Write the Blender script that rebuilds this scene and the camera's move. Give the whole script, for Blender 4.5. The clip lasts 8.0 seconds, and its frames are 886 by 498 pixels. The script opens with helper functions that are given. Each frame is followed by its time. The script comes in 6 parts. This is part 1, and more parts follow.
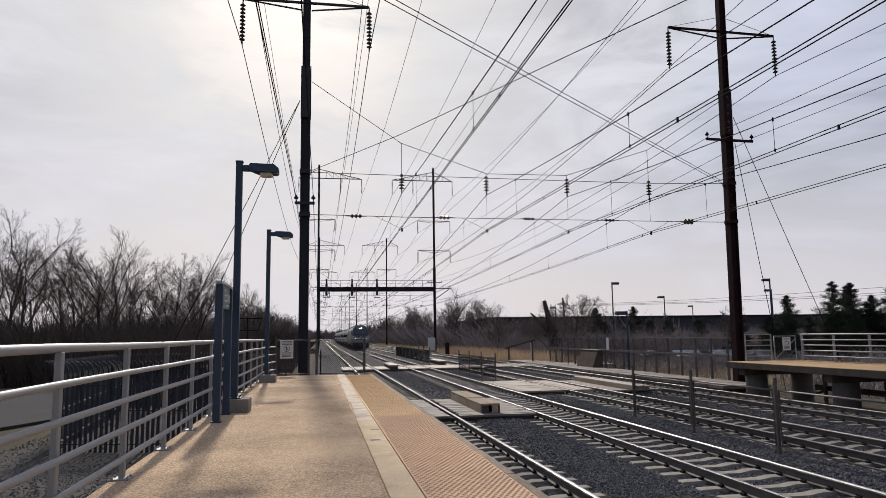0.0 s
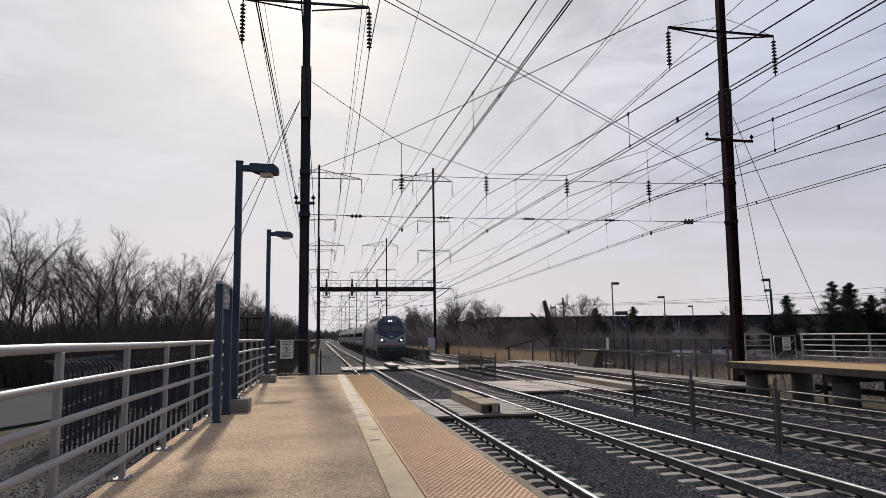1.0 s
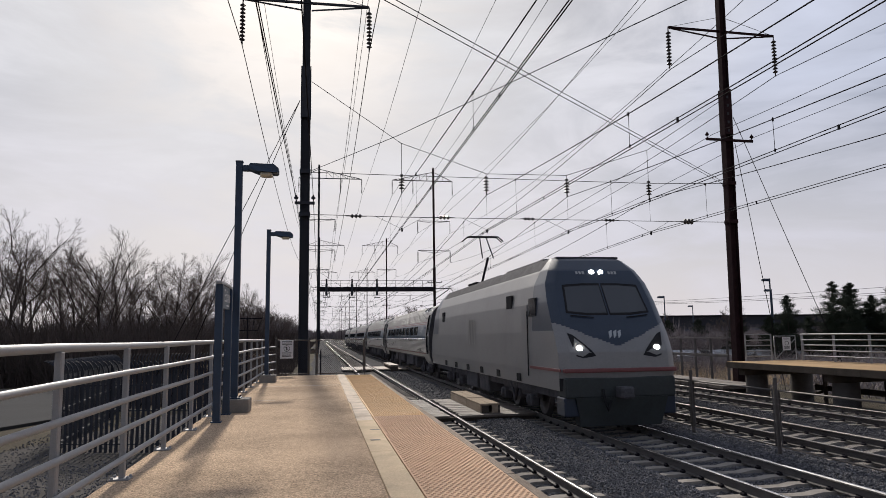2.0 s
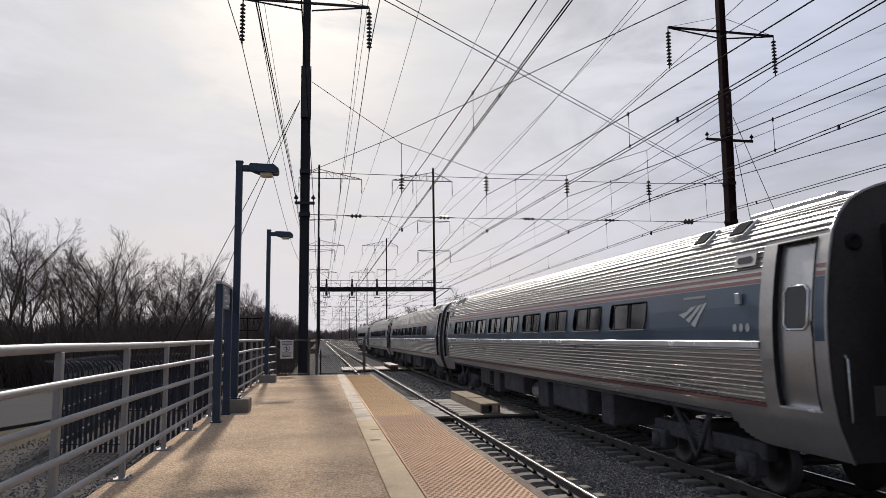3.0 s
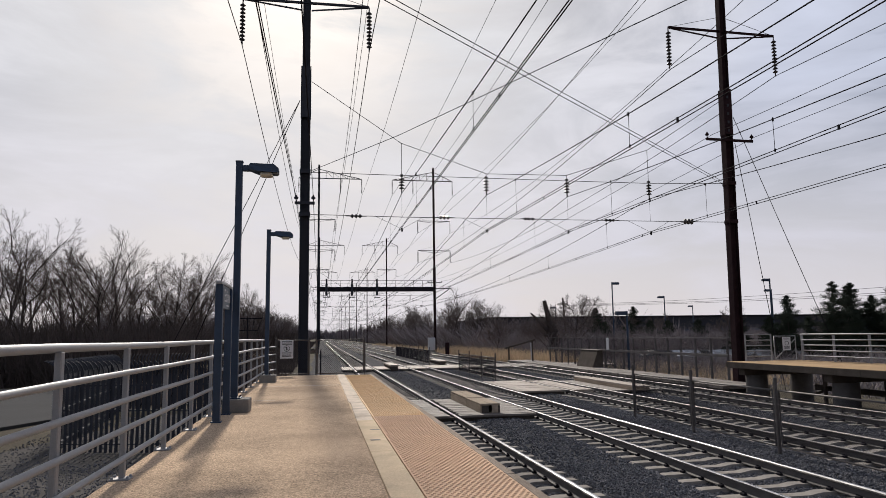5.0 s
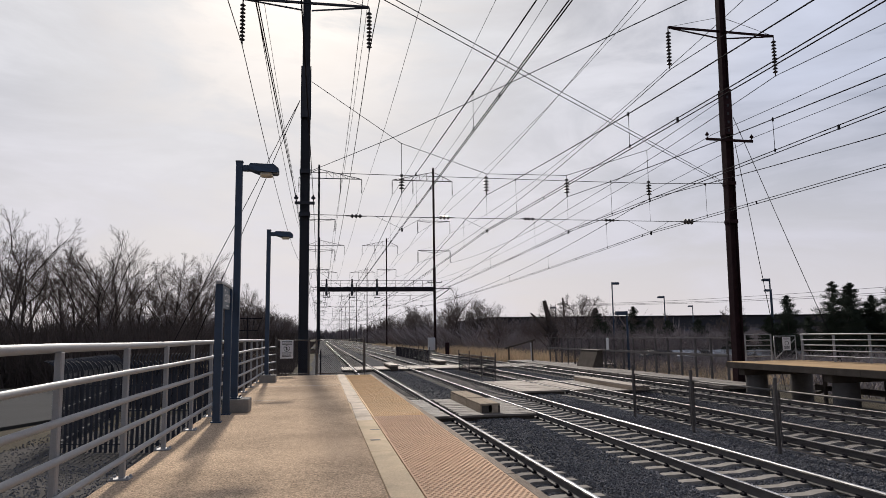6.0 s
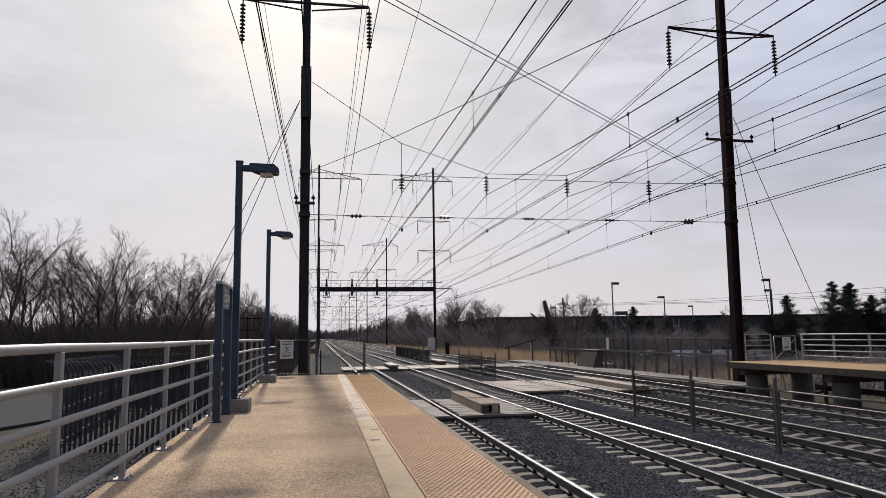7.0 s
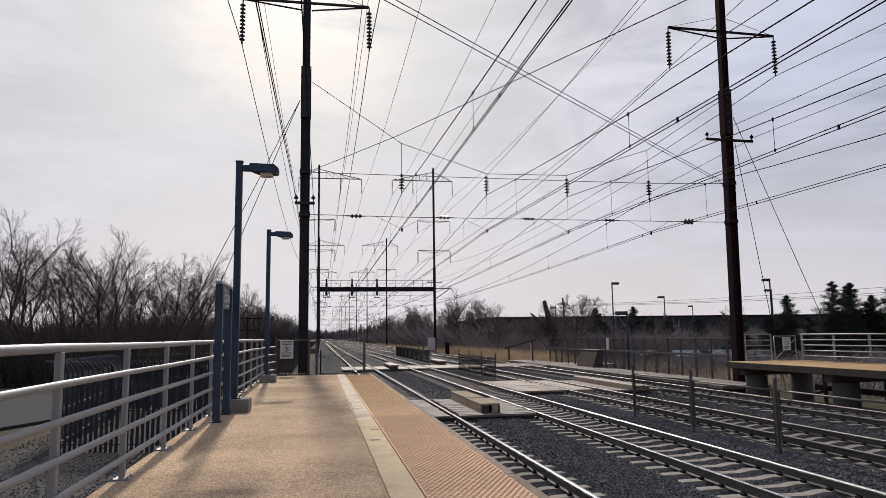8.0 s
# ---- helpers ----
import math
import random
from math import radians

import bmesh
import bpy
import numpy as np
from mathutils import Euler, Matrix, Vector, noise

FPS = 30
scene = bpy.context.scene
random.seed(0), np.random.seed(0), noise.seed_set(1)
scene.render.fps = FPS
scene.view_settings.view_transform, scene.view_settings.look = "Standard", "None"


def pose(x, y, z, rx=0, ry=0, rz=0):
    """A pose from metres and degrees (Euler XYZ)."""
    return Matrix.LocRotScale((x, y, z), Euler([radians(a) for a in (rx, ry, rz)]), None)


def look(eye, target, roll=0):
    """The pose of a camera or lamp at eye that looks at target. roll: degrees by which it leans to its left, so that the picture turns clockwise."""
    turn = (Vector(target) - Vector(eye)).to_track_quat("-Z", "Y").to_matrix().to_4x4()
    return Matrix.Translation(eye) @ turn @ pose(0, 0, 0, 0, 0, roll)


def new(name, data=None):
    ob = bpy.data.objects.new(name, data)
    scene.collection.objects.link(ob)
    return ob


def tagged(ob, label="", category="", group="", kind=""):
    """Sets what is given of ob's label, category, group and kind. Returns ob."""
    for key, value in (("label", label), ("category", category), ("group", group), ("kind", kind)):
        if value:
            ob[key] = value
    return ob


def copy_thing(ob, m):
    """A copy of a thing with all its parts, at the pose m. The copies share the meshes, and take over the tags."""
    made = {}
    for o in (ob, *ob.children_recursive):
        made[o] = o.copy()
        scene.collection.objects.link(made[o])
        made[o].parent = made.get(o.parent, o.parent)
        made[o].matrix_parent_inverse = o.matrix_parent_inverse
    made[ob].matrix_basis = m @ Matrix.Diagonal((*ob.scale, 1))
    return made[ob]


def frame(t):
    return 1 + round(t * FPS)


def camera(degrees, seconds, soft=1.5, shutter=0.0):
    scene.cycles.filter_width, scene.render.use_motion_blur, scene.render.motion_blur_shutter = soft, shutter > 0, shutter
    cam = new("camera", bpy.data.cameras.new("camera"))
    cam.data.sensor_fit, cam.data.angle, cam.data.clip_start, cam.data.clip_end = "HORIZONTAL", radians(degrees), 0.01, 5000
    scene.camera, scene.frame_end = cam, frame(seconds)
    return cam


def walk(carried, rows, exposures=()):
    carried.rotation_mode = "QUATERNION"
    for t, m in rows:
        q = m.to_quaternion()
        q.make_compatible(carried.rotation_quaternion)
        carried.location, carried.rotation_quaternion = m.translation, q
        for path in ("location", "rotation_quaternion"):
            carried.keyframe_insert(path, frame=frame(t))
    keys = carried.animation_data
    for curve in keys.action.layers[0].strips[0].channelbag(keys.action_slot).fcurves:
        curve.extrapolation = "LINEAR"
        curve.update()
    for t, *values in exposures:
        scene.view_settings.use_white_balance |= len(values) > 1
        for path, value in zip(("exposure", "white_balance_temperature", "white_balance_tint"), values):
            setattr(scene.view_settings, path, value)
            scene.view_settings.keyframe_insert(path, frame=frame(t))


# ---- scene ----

# ---- camera ----
cam = camera(65.5, 8.0, soft=0.75, shutter=0.02)
EYE = (0.0, 0.0, 2.3415)
HEAD = pose(0, 0, 0, 90 + 7.1953, 0, -10.1255)
CAM_POSE = Matrix.Translation(EYE) @ HEAD @ pose(0, 0, 0, 0, 0, -0.797)
walk(cam, [(0.0, CAM_POSE), (8.0, CAM_POSE)])

# ---- world, sun ----
SUN_EL, SUN_AZ = radians(33.0), radians(-2.65)     # azimuth from +y towards +x
SUN_DIR = Vector((math.sin(SUN_AZ) * math.cos(SUN_EL), math.cos(SUN_AZ) * math.cos(SUN_EL), math.sin(SUN_EL)))
EXPOSURE = 0.0
scene.view_settings.exposure = EXPOSURE


def build_world():
    w = bpy.data.worlds.new("sky")
    scene.world = w
    w.use_nodes = True
    nt = w.node_tree
    nt.nodes.clear()
    N, L = nt.nodes.new, nt.links.new
    out, bg = N("ShaderNodeOutputWorld"), N("ShaderNodeBackground")
    sky = N("ShaderNodeTexSky")
    sky.sky_type, sky.sun_disc = "NISHITA", False
    sky.sun_elevation, sky.sun_rotation = SUN_EL, SUN_AZ
    sky.air_density, sky.dust_density, sky.ozone_density = 1.0, 2.0, 2.0
    dim = N("ShaderNodeVectorMath")
    dim.operation = "SCALE"
    dim.inputs["Scale"].default_value = 0.055
    L(sky.outputs[0], dim.inputs[0])
    tc = N("ShaderNodeTexCoord")
    # thin stratus: wide veils stretched along the horizon, finer streaks on them
    mp = N("ShaderNodeMapping")
    mp.inputs["Scale"].default_value = (1.0, 1.0, 3.4)
    mp.inputs["Rotation"].default_value = (0.12, 0.2, 0.4)
    L(tc.outputs["Generated"], mp.inputs[0])
    n1, n2 = N("ShaderNodeTexNoise"), N("ShaderNodeTexNoise")
    n1.inputs["Scale"].default_value, n1.inputs["Detail"].default_value, n1.inputs["Roughness"].default_value = 2.7, 7, 0.58
    n1.inputs["Distortion"].default_value = 0.6
    n2.inputs["Scale"].default_value, n2.inputs["Detail"].default_value, n2.inputs["Roughness"].default_value = 6.5, 8, 0.6
    L(mp.outputs[0], n1.inputs[0])
    L(mp.outputs[0], n2.inputs[0])
    # brightening of the cloud sheet towards the veiled sun
    dot = N("ShaderNodeVectorMath")
    dot.operation = "DOT_PRODUCT"
    L(tc.outputs["Generated"], dot.inputs[0])
    dot.inputs[1].default_value = SUN_DIR
    ramp = N("ShaderNodeValToRGB")
    cr = ramp.color_ramp
    cr.interpolation = "EASE"
    cr.elements[0].position, cr.elements[0].color = 0.0, (0.20, 0.24, 0.33, 1)
    cr.elements[1].position, cr.elements[1].color = 1.0, (0.795, 0.795, 0.80, 1)
    e = cr.elements.new(0.50); e.color = (0.33, 0.375, 0.475, 1)
    e = cr.elements.new(0.80); e.color = (0.46, 0.51, 0.64, 1)
    e = cr.elements.new(0.89); e.color = (0.575, 0.61, 0.735, 1)
    e = cr.elements.new(0.945); e.color = (0.725, 0.725, 0.785, 1)
    e = cr.elements.new(0.975); e.color = (0.755, 0.75, 0.78, 1)
    turn = N("ShaderNodeMapRange")
    turn.inputs["From Min"].default_value, turn.inputs["From Max"].default_value = -1.0, 1.0
    L(dot.outputs["Value"], turn.inputs["Value"])
    L(turn.outputs[0], ramp.inputs[0])
    # light and dark of the clouds
    add = N("ShaderNodeMath"); add.operation = "MULTIPLY_ADD"
    L(n2.outputs["Fac"], add.inputs[0]); add.inputs[1].default_value = 0.35
    L(n1.outputs["Fac"], add.inputs[2])
    shade = N("ShaderNodeMapRange")
    shade.inputs["From Min"].default_value, shade.inputs["From Max"].default_value = 0.48, 0.92
    shade.inputs["To Min"].default_value, shade.inputs["To Max"].default_value = 0.82, 1.11
    L(add.outputs[0], shade.inputs["Value"])
    cloud = N("ShaderNodeVectorMath"); cloud.operation = "SCALE"
    L(ramp.outputs[0], cloud.inputs[0]); L(shade.outputs[0], cloud.inputs["Scale"])
    # warm haze low down
    sep = N("ShaderNodeSeparateXYZ"); L(tc.outputs["Generated"], sep.inputs[0])
    low = N("ShaderNodeMapRange")
    low.inputs["From Min"].default_value, low.inputs["From Max"].default_value = 0.0, 0.32
    low.inputs["To Min"].default_value, low.inputs["To Max"].default_value = 0.8, 0.0
    L(sep.outputs["Z"], low.inputs["Value"])
    warm = N("ShaderNodeMixRGB"); warm.inputs[2].default_value = (0.80, 0.745, 0.765, 1)
    L(low.outputs[0], warm.inputs[0])
    # thin places let the blue through
    gap = N("ShaderNodeMapRange")
    gap.inputs["From Min"].default_value, gap.inputs["From Max"].default_value = 0.56, 0.40
    gap.inputs["To Min"].default_value, gap.inputs["To Max"].default_value = 0.02, 0.45
    L(n1.outputs["Fac"], gap.inputs["Value"])
    mix = N("ShaderNodeMixRGB")
    L(gap.outputs[0], mix.inputs[0]); L(cloud.outputs[0], mix.inputs[1]); L(dim.outputs[0], mix.inputs[2])
    L(mix.outputs[0], warm.inputs[1])
    L(warm.outputs[0], bg.inputs[0])
    bg.inputs[1].default_value = 1.0
    L(bg.outputs[0], out.inputs[0])


build_world()
sun_data = bpy.data.lights.new("sun", "SUN")
sun_data.energy, sun_data.angle, sun_data.color = 4.1, radians(2.0), (1.0, 0.93, 0.84)
sun = new("sun", sun_data)
sun.matrix_world = look(SUN_DIR * 300, (0, 0, 0))


# ---- materials ----
def mat(name, col, rough=0.7, metal=0.0, var=0.3, scale=1.5, fine=40.0, bump=0.15, tint=None, emit=0.0, per_object=0.0, island=0.0, stain=0.0, bump_dist=0.01, stretch=None, gw=0.6):
    """A procedural surface: base colour with wide mottling, fine grain, relief and roughness wear."""
    m = bpy.data.materials.new(name)
    m.use_nodes = True
    nt = m.node_tree
    N, L = nt.nodes.new, nt.links.new
    b = nt.nodes["Principled BSDF"]
    tc = N("ShaderNodeTexCoord")
    src = tc.outputs["Object"]
    if stretch:
        mp = N("ShaderNodeMapping")
        mp.inputs["Scale"].default_value = stretch
        L(src, mp.inputs[0])
        src = mp.outputs[0]
    wide, grain = N("ShaderNodeTexNoise"), N("ShaderNodeTexNoise")
    wide.inputs["Scale"].default_value, wide.inputs["Detail"].default_value = scale, 5
    wide.inputs["Roughness"].default_value = 0.62
    grain.inputs["Scale"].default_value, grain.inputs["Detail"].default_value = fine, 3
    L(src, wide.inputs[0]); L(src, grain.inputs[0])
    add = N("ShaderNodeMath"); add.operation = "MULTIPLY_ADD"
    L(grain.outputs["Fac"], add.inputs[0]); add.inputs[1].default_value = gw
    L(wide.outputs["Fac"], add.inputs[2])
    val = add.outputs[0]
    lo, hi = 0.24 + 0.3 * gw, 0.76 + 0.7 * gw
    if per_object or island:
        rnd = N("ShaderNodeObjectInfo").outputs["Random"] if per_object else N("ShaderNodeNewGeometry").outputs["Random Per Island"]
        ma = N("ShaderNodeMath"); ma.operation = "MULTIPLY_ADD"
        k = per_object or island
        L(rnd, ma.inputs[0]); ma.inputs[1].default_value = k
        L(val, ma.inputs[2])
        val, hi = ma.outputs[0], hi + k
    mr = N("ShaderNodeMapRange")
    mr.inputs["From Min"].default_value, mr.inputs["From Max"].default_value = lo, hi
    L(val, mr.inputs["Value"])
    mix = N("ShaderNodeMixRGB")
    c2 = tint or col
    mix.inputs[1].default_value = (*[min(1, c * (1 - var)) for c in col], 1)
    mix.inputs[2].default_value = (*[min(1, c * (1 + var)) for c in c2], 1)
    L(mr.outputs[0], mix.inputs[0])
    colour = mix.outputs[0]
    if stain:
        s = N("ShaderNodeTexNoise"); s.inputs["Scale"].default_value, s.inputs["Detail"].default_value = scale * 0.35, 7
        s.inputs["Roughness"].default_value = 0.7
        L(src, s.inputs[0])
        sm = N("ShaderNodeMapRange")
        sm.inputs["From Min"].default_value, sm.inputs["From Max"].default_value = 0.52, 0.68
        sm.inputs["To Min"].default_value, sm.inputs["To Max"].default_value = 0.0, stain
        L(s.outputs["Fac"], sm.inputs["Value"])
        dk = N("ShaderNodeMixRGB"); dk.blend_type = "MULTIPLY"; dk.inputs[2].default_value = (0.45, 0.42, 0.40, 1)
        L(sm.outputs[0], dk.inputs[0]); L(colour, dk.inputs[1])
        colour = dk.outputs[0]
    L(colour, b.inputs["Base Color"])
    rr = N("ShaderNodeMapRange")
    rr.inputs["To Min"].default_value, rr.inputs["To Max"].default_value = max(0.02, rough - 0.12), min(1, rough + 0.12)
    L(wide.outputs["Fac"], rr.inputs["Value"]); L(rr.outputs[0], b.inputs["Roughness"])
    b.inputs["Metallic"].default_value = metal
    if rough >= 0.8:
        b.inputs["Specular IOR Level"].default_value = 0.02
    if bump:
        bp = N("ShaderNodeBump")
        bp.inputs["Strength"].default_value, bp.inputs["Distance"].default_value = bump, bump_dist
        L(grain.outputs["Fac"], bp.inputs["Height"]); L(bp.outputs[0], b.inputs["Normal"])
    if emit:
        b.inputs["Emission Color"].default_value = (1, 0.97, 0.9, 1)
        b.inputs["Emission Strength"].default_value = emit
    return m


def glass(name, col, rough=0.05):
    m = bpy.data.materials.new(name)
    m.use_nodes = True
    b = m.node_tree.nodes["Principled BSDF"]
    b.inputs["Base Color"].default_value = (*col, 1)
    b.inputs["Roughness"].default_value = rough
    b.inputs["Specular IOR Level"].default_value = 0.4
    return m


M = {}
M["concrete"] = mat("aggregate_concrete", (0.47, 0.345, 0.240), 0.9, var=0.80, scale=0.9, fine=75, bump=1.0, stain=0.40, gw=2.6)
M["kerb_cream"] = mat("cream_edge_concrete", (0.60, 0.47, 0.325), 0.85, var=0.28, scale=2.5, fine=55, bump=0.25, stain=0.35)
M["edge_tan"] = mat("tan_edge_board", (0.31, 0.255, 0.205), 0.88, var=0.45, scale=3.0, fine=40, bump=0.5, stain=0.5, stretch=(8, 0.7, 4))
M["kerb_pale"] = mat("pale_edge_concrete", (0.64, 0.54, 0.44), 0.85, var=0.35, scale=3.5, fine=60, bump=0.3, stain=0.55)
M["grey_concrete"] = mat("grey_concrete", (0.24, 0.225, 0.21), 0.9, var=0.3, scale=2.0, fine=50, bump=0.3, stain=0.5)
M["tactile_far"] = mat("tactile_yellow", (0.66, 0.415, 0.195), 0.75, var=0.2, scale=2.5, fine=50, bump=0.15, stain=0.25, per_object=0.2)
M["tactile_near"] = mat("tactile_faded", (0.62, 0.42, 0.285), 0.8, var=0.2, scale=2.5, fine=50, bump=0.15, stain=0.25, per_object=0.2)
M["galv"] = mat("brushed_aluminium", (0.27, 0.268, 0.275), 0.58, metal=0.35, var=0.15, scale=6, fine=80, bump=0.05)
M["navy"] = mat("navy_painted_steel", (0.016, 0.034, 0.068), 0.55, var=0.35, scale=5, fine=60, bump=0.05)
M["black"] = mat("black_painted_steel", (0.016, 0.018, 0.028), 0.72, var=0.4, scale=5, fine=60, bump=0.05)
M["rust_steel"] = mat("oxide_red_steel", (0.030, 0.017, 0.019), 0.82, var=0.5, scale=3, fine=30, bump=0.2, stain=0.6)
M["dark_steel"] = mat("weathered_dark_steel", (0.022, 0.020, 0.024), 0.82, var=0.5, scale=3, fine=30, bump=0.2)
M["wire"] = mat("bronze_wire", (0.022, 0.020, 0.022), 0.85, metal=0.0, var=0.2, scale=1, fine=10, bump=0)
M["porcelain"] = mat("brown_porcelain", (0.035, 0.028, 0.030), 0.3, var=0.3, scale=8, fine=30, bump=0)
M["rail_side"] = mat("rusty_rail_side", (0.085, 0.076, 0.072), 0.75, var=0.4, scale=3, fine=40, bump=0.2)
M["rail_top"] = mat("polished_rail_head", (0.60, 0.585, 0.57), 0.24, metal=1.0, var=0.12, scale=2, fine=30, bump=0.0)
M["rail_dull"] = mat("dull_rail_head", (0.22, 0.20, 0.19), 0.5, metal=0.6, var=0.3, scale=2, fine=30, bump=0.05)
M["tie"] = mat("concrete_sleeper", (0.27, 0.245, 0.22), 0.9, var=0.3, scale=3, fine=45, bump=0.25, stain=0.6, per_object=0.4)
M["tie_far"] = mat("dusty_sleeper", (0.20, 0.18, 0.165), 0.9, var=0.3, scale=0.5, fine=20, bump=0.2, stain=0.6)
M["ballast"] = mat("ballast_stone", (0.066, 0.065, 0.069), 0.85, var=0.5, scale=2.0, fine=22, bump=1.0, bump_dist=0.05)
M["stone"] = mat("crushed_stone", (0.128, 0.126, 0.135), 0.8, var=0.65, scale=1.2, fine=60, bump=0.2, island=1.2)
M["soil"] = mat("winter_ground", (0.075, 0.060, 0.048), 0.95, var=0.45, scale=0.25, fine=9, bump=0.8, bump_dist=0.06, tint=(0.09, 0.08, 0.06))
M["gravel"] = mat("fine_gravel", (0.085, 0.078, 0.073), 0.95, var=0.4, scale=0.9, fine=45, bump=0.8, stain=0.5)
M["asphalt"] = mat("worn_asphalt", (0.062, 0.061, 0.062), 0.9, var=0.2, scale=0.5, fine=60, bump=0.3)
M["plank"] = mat("weathered_planks", (0.155, 0.130, 0.112), 0.75, var=0.5, scale=2.0, fine=30, bump=0.4, stain=0.4, per_object=1.1, stretch=(1, 6, 6))
M["box_wood"] = mat("tan_box_timber", (0.36, 0.29, 0.22), 0.8, var=0.4, scale=2.0, fine=30, bump=0.4, per_object=0.5, stain=0.5, stretch=(6, 1, 6))
M["plank_new"] = mat("pale_planks", (0.31, 0.255, 0.21), 0.72, var=0.45, scale=2.0, fine=30, bump=0.3, per_object=0.9, stain=0.5, stretch=(6, 1, 6))
# stained concrete with the under-deck shade put into its base colour
M["shaded_stained_concrete"] = mat("stained_shade_dark_concrete", (0.115, 0.108, 0.105), 0.9, var=0.4, scale=2.0, fine=40, bump=0.3, stain=0.6)
M["deck"] = mat("tan_deck_boards", (0.40, 0.275, 0.16), 0.85, var=0.3, scale=1.0, fine=40, bump=0.3, per_object=0.3)
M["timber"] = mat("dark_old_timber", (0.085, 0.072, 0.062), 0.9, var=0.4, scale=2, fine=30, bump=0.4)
M["fence_wood"] = mat("greyed_fence_timber", (0.125, 0.115, 0.112), 0.9, var=0.4, scale=2, fine=30, bump=0.4)
M["bark"] = mat("winter_bark", (0.075, 0.062, 0.058), 0.95, var=0.4, scale=1.5, fine=20, bump=0.3)
M["twig"] = mat("bare_twigs", (0.13, 0.106, 0.098), 0.95, var=0.4, scale=0.6, fine=6, bump=0)
# brown stems paled towards grey, so the colour carries the haze
M["brush"] = mat("haze_paled_brush", (0.23, 0.20, 0.20), 0.95, var=0.5, scale=0.3, fine=4, bump=0, island=0.5)
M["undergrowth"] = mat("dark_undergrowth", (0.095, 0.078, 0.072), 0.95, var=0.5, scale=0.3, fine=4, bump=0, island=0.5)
# twig colour raised to pale grey in place of distance haze
M["far_twigs"] = mat("haze_paled_far_twigs", (0.21, 0.185, 0.19), 0.95, var=0.4, scale=0.1, fine=1, bump=0, island=0.5)
M["straw"] = mat("dry_grass", (0.62, 0.49, 0.34), 0.95, var=0.4, scale=0.4, fine=8, bump=0, island=0.6)
M["needle"] = mat("cedar_needles", (0.034, 0.042, 0.030), 0.9, var=0.5, scale=1.0, fine=10, bump=0, island=0.5)
M["sign_white"] = mat("white_sign_sheet", (0.55, 0.55, 0.57), 0.5, var=0.08, scale=4, fine=40, bump=0.02)
M["sign_blue"] = mat("grey_blue_sign_sheet", (0.10, 0.125, 0.15), 0.5, var=0.15, scale=4, fine=40, bump=0.02)
M["ink"] = mat("dark_ink", (0.02, 0.02, 0.025), 0.6, var=0.1, bump=0)
M["lens"] = mat("lamp_lens", (0.55, 0.50, 0.40), 0.35, var=0.1, scale=8, bump=0.05)


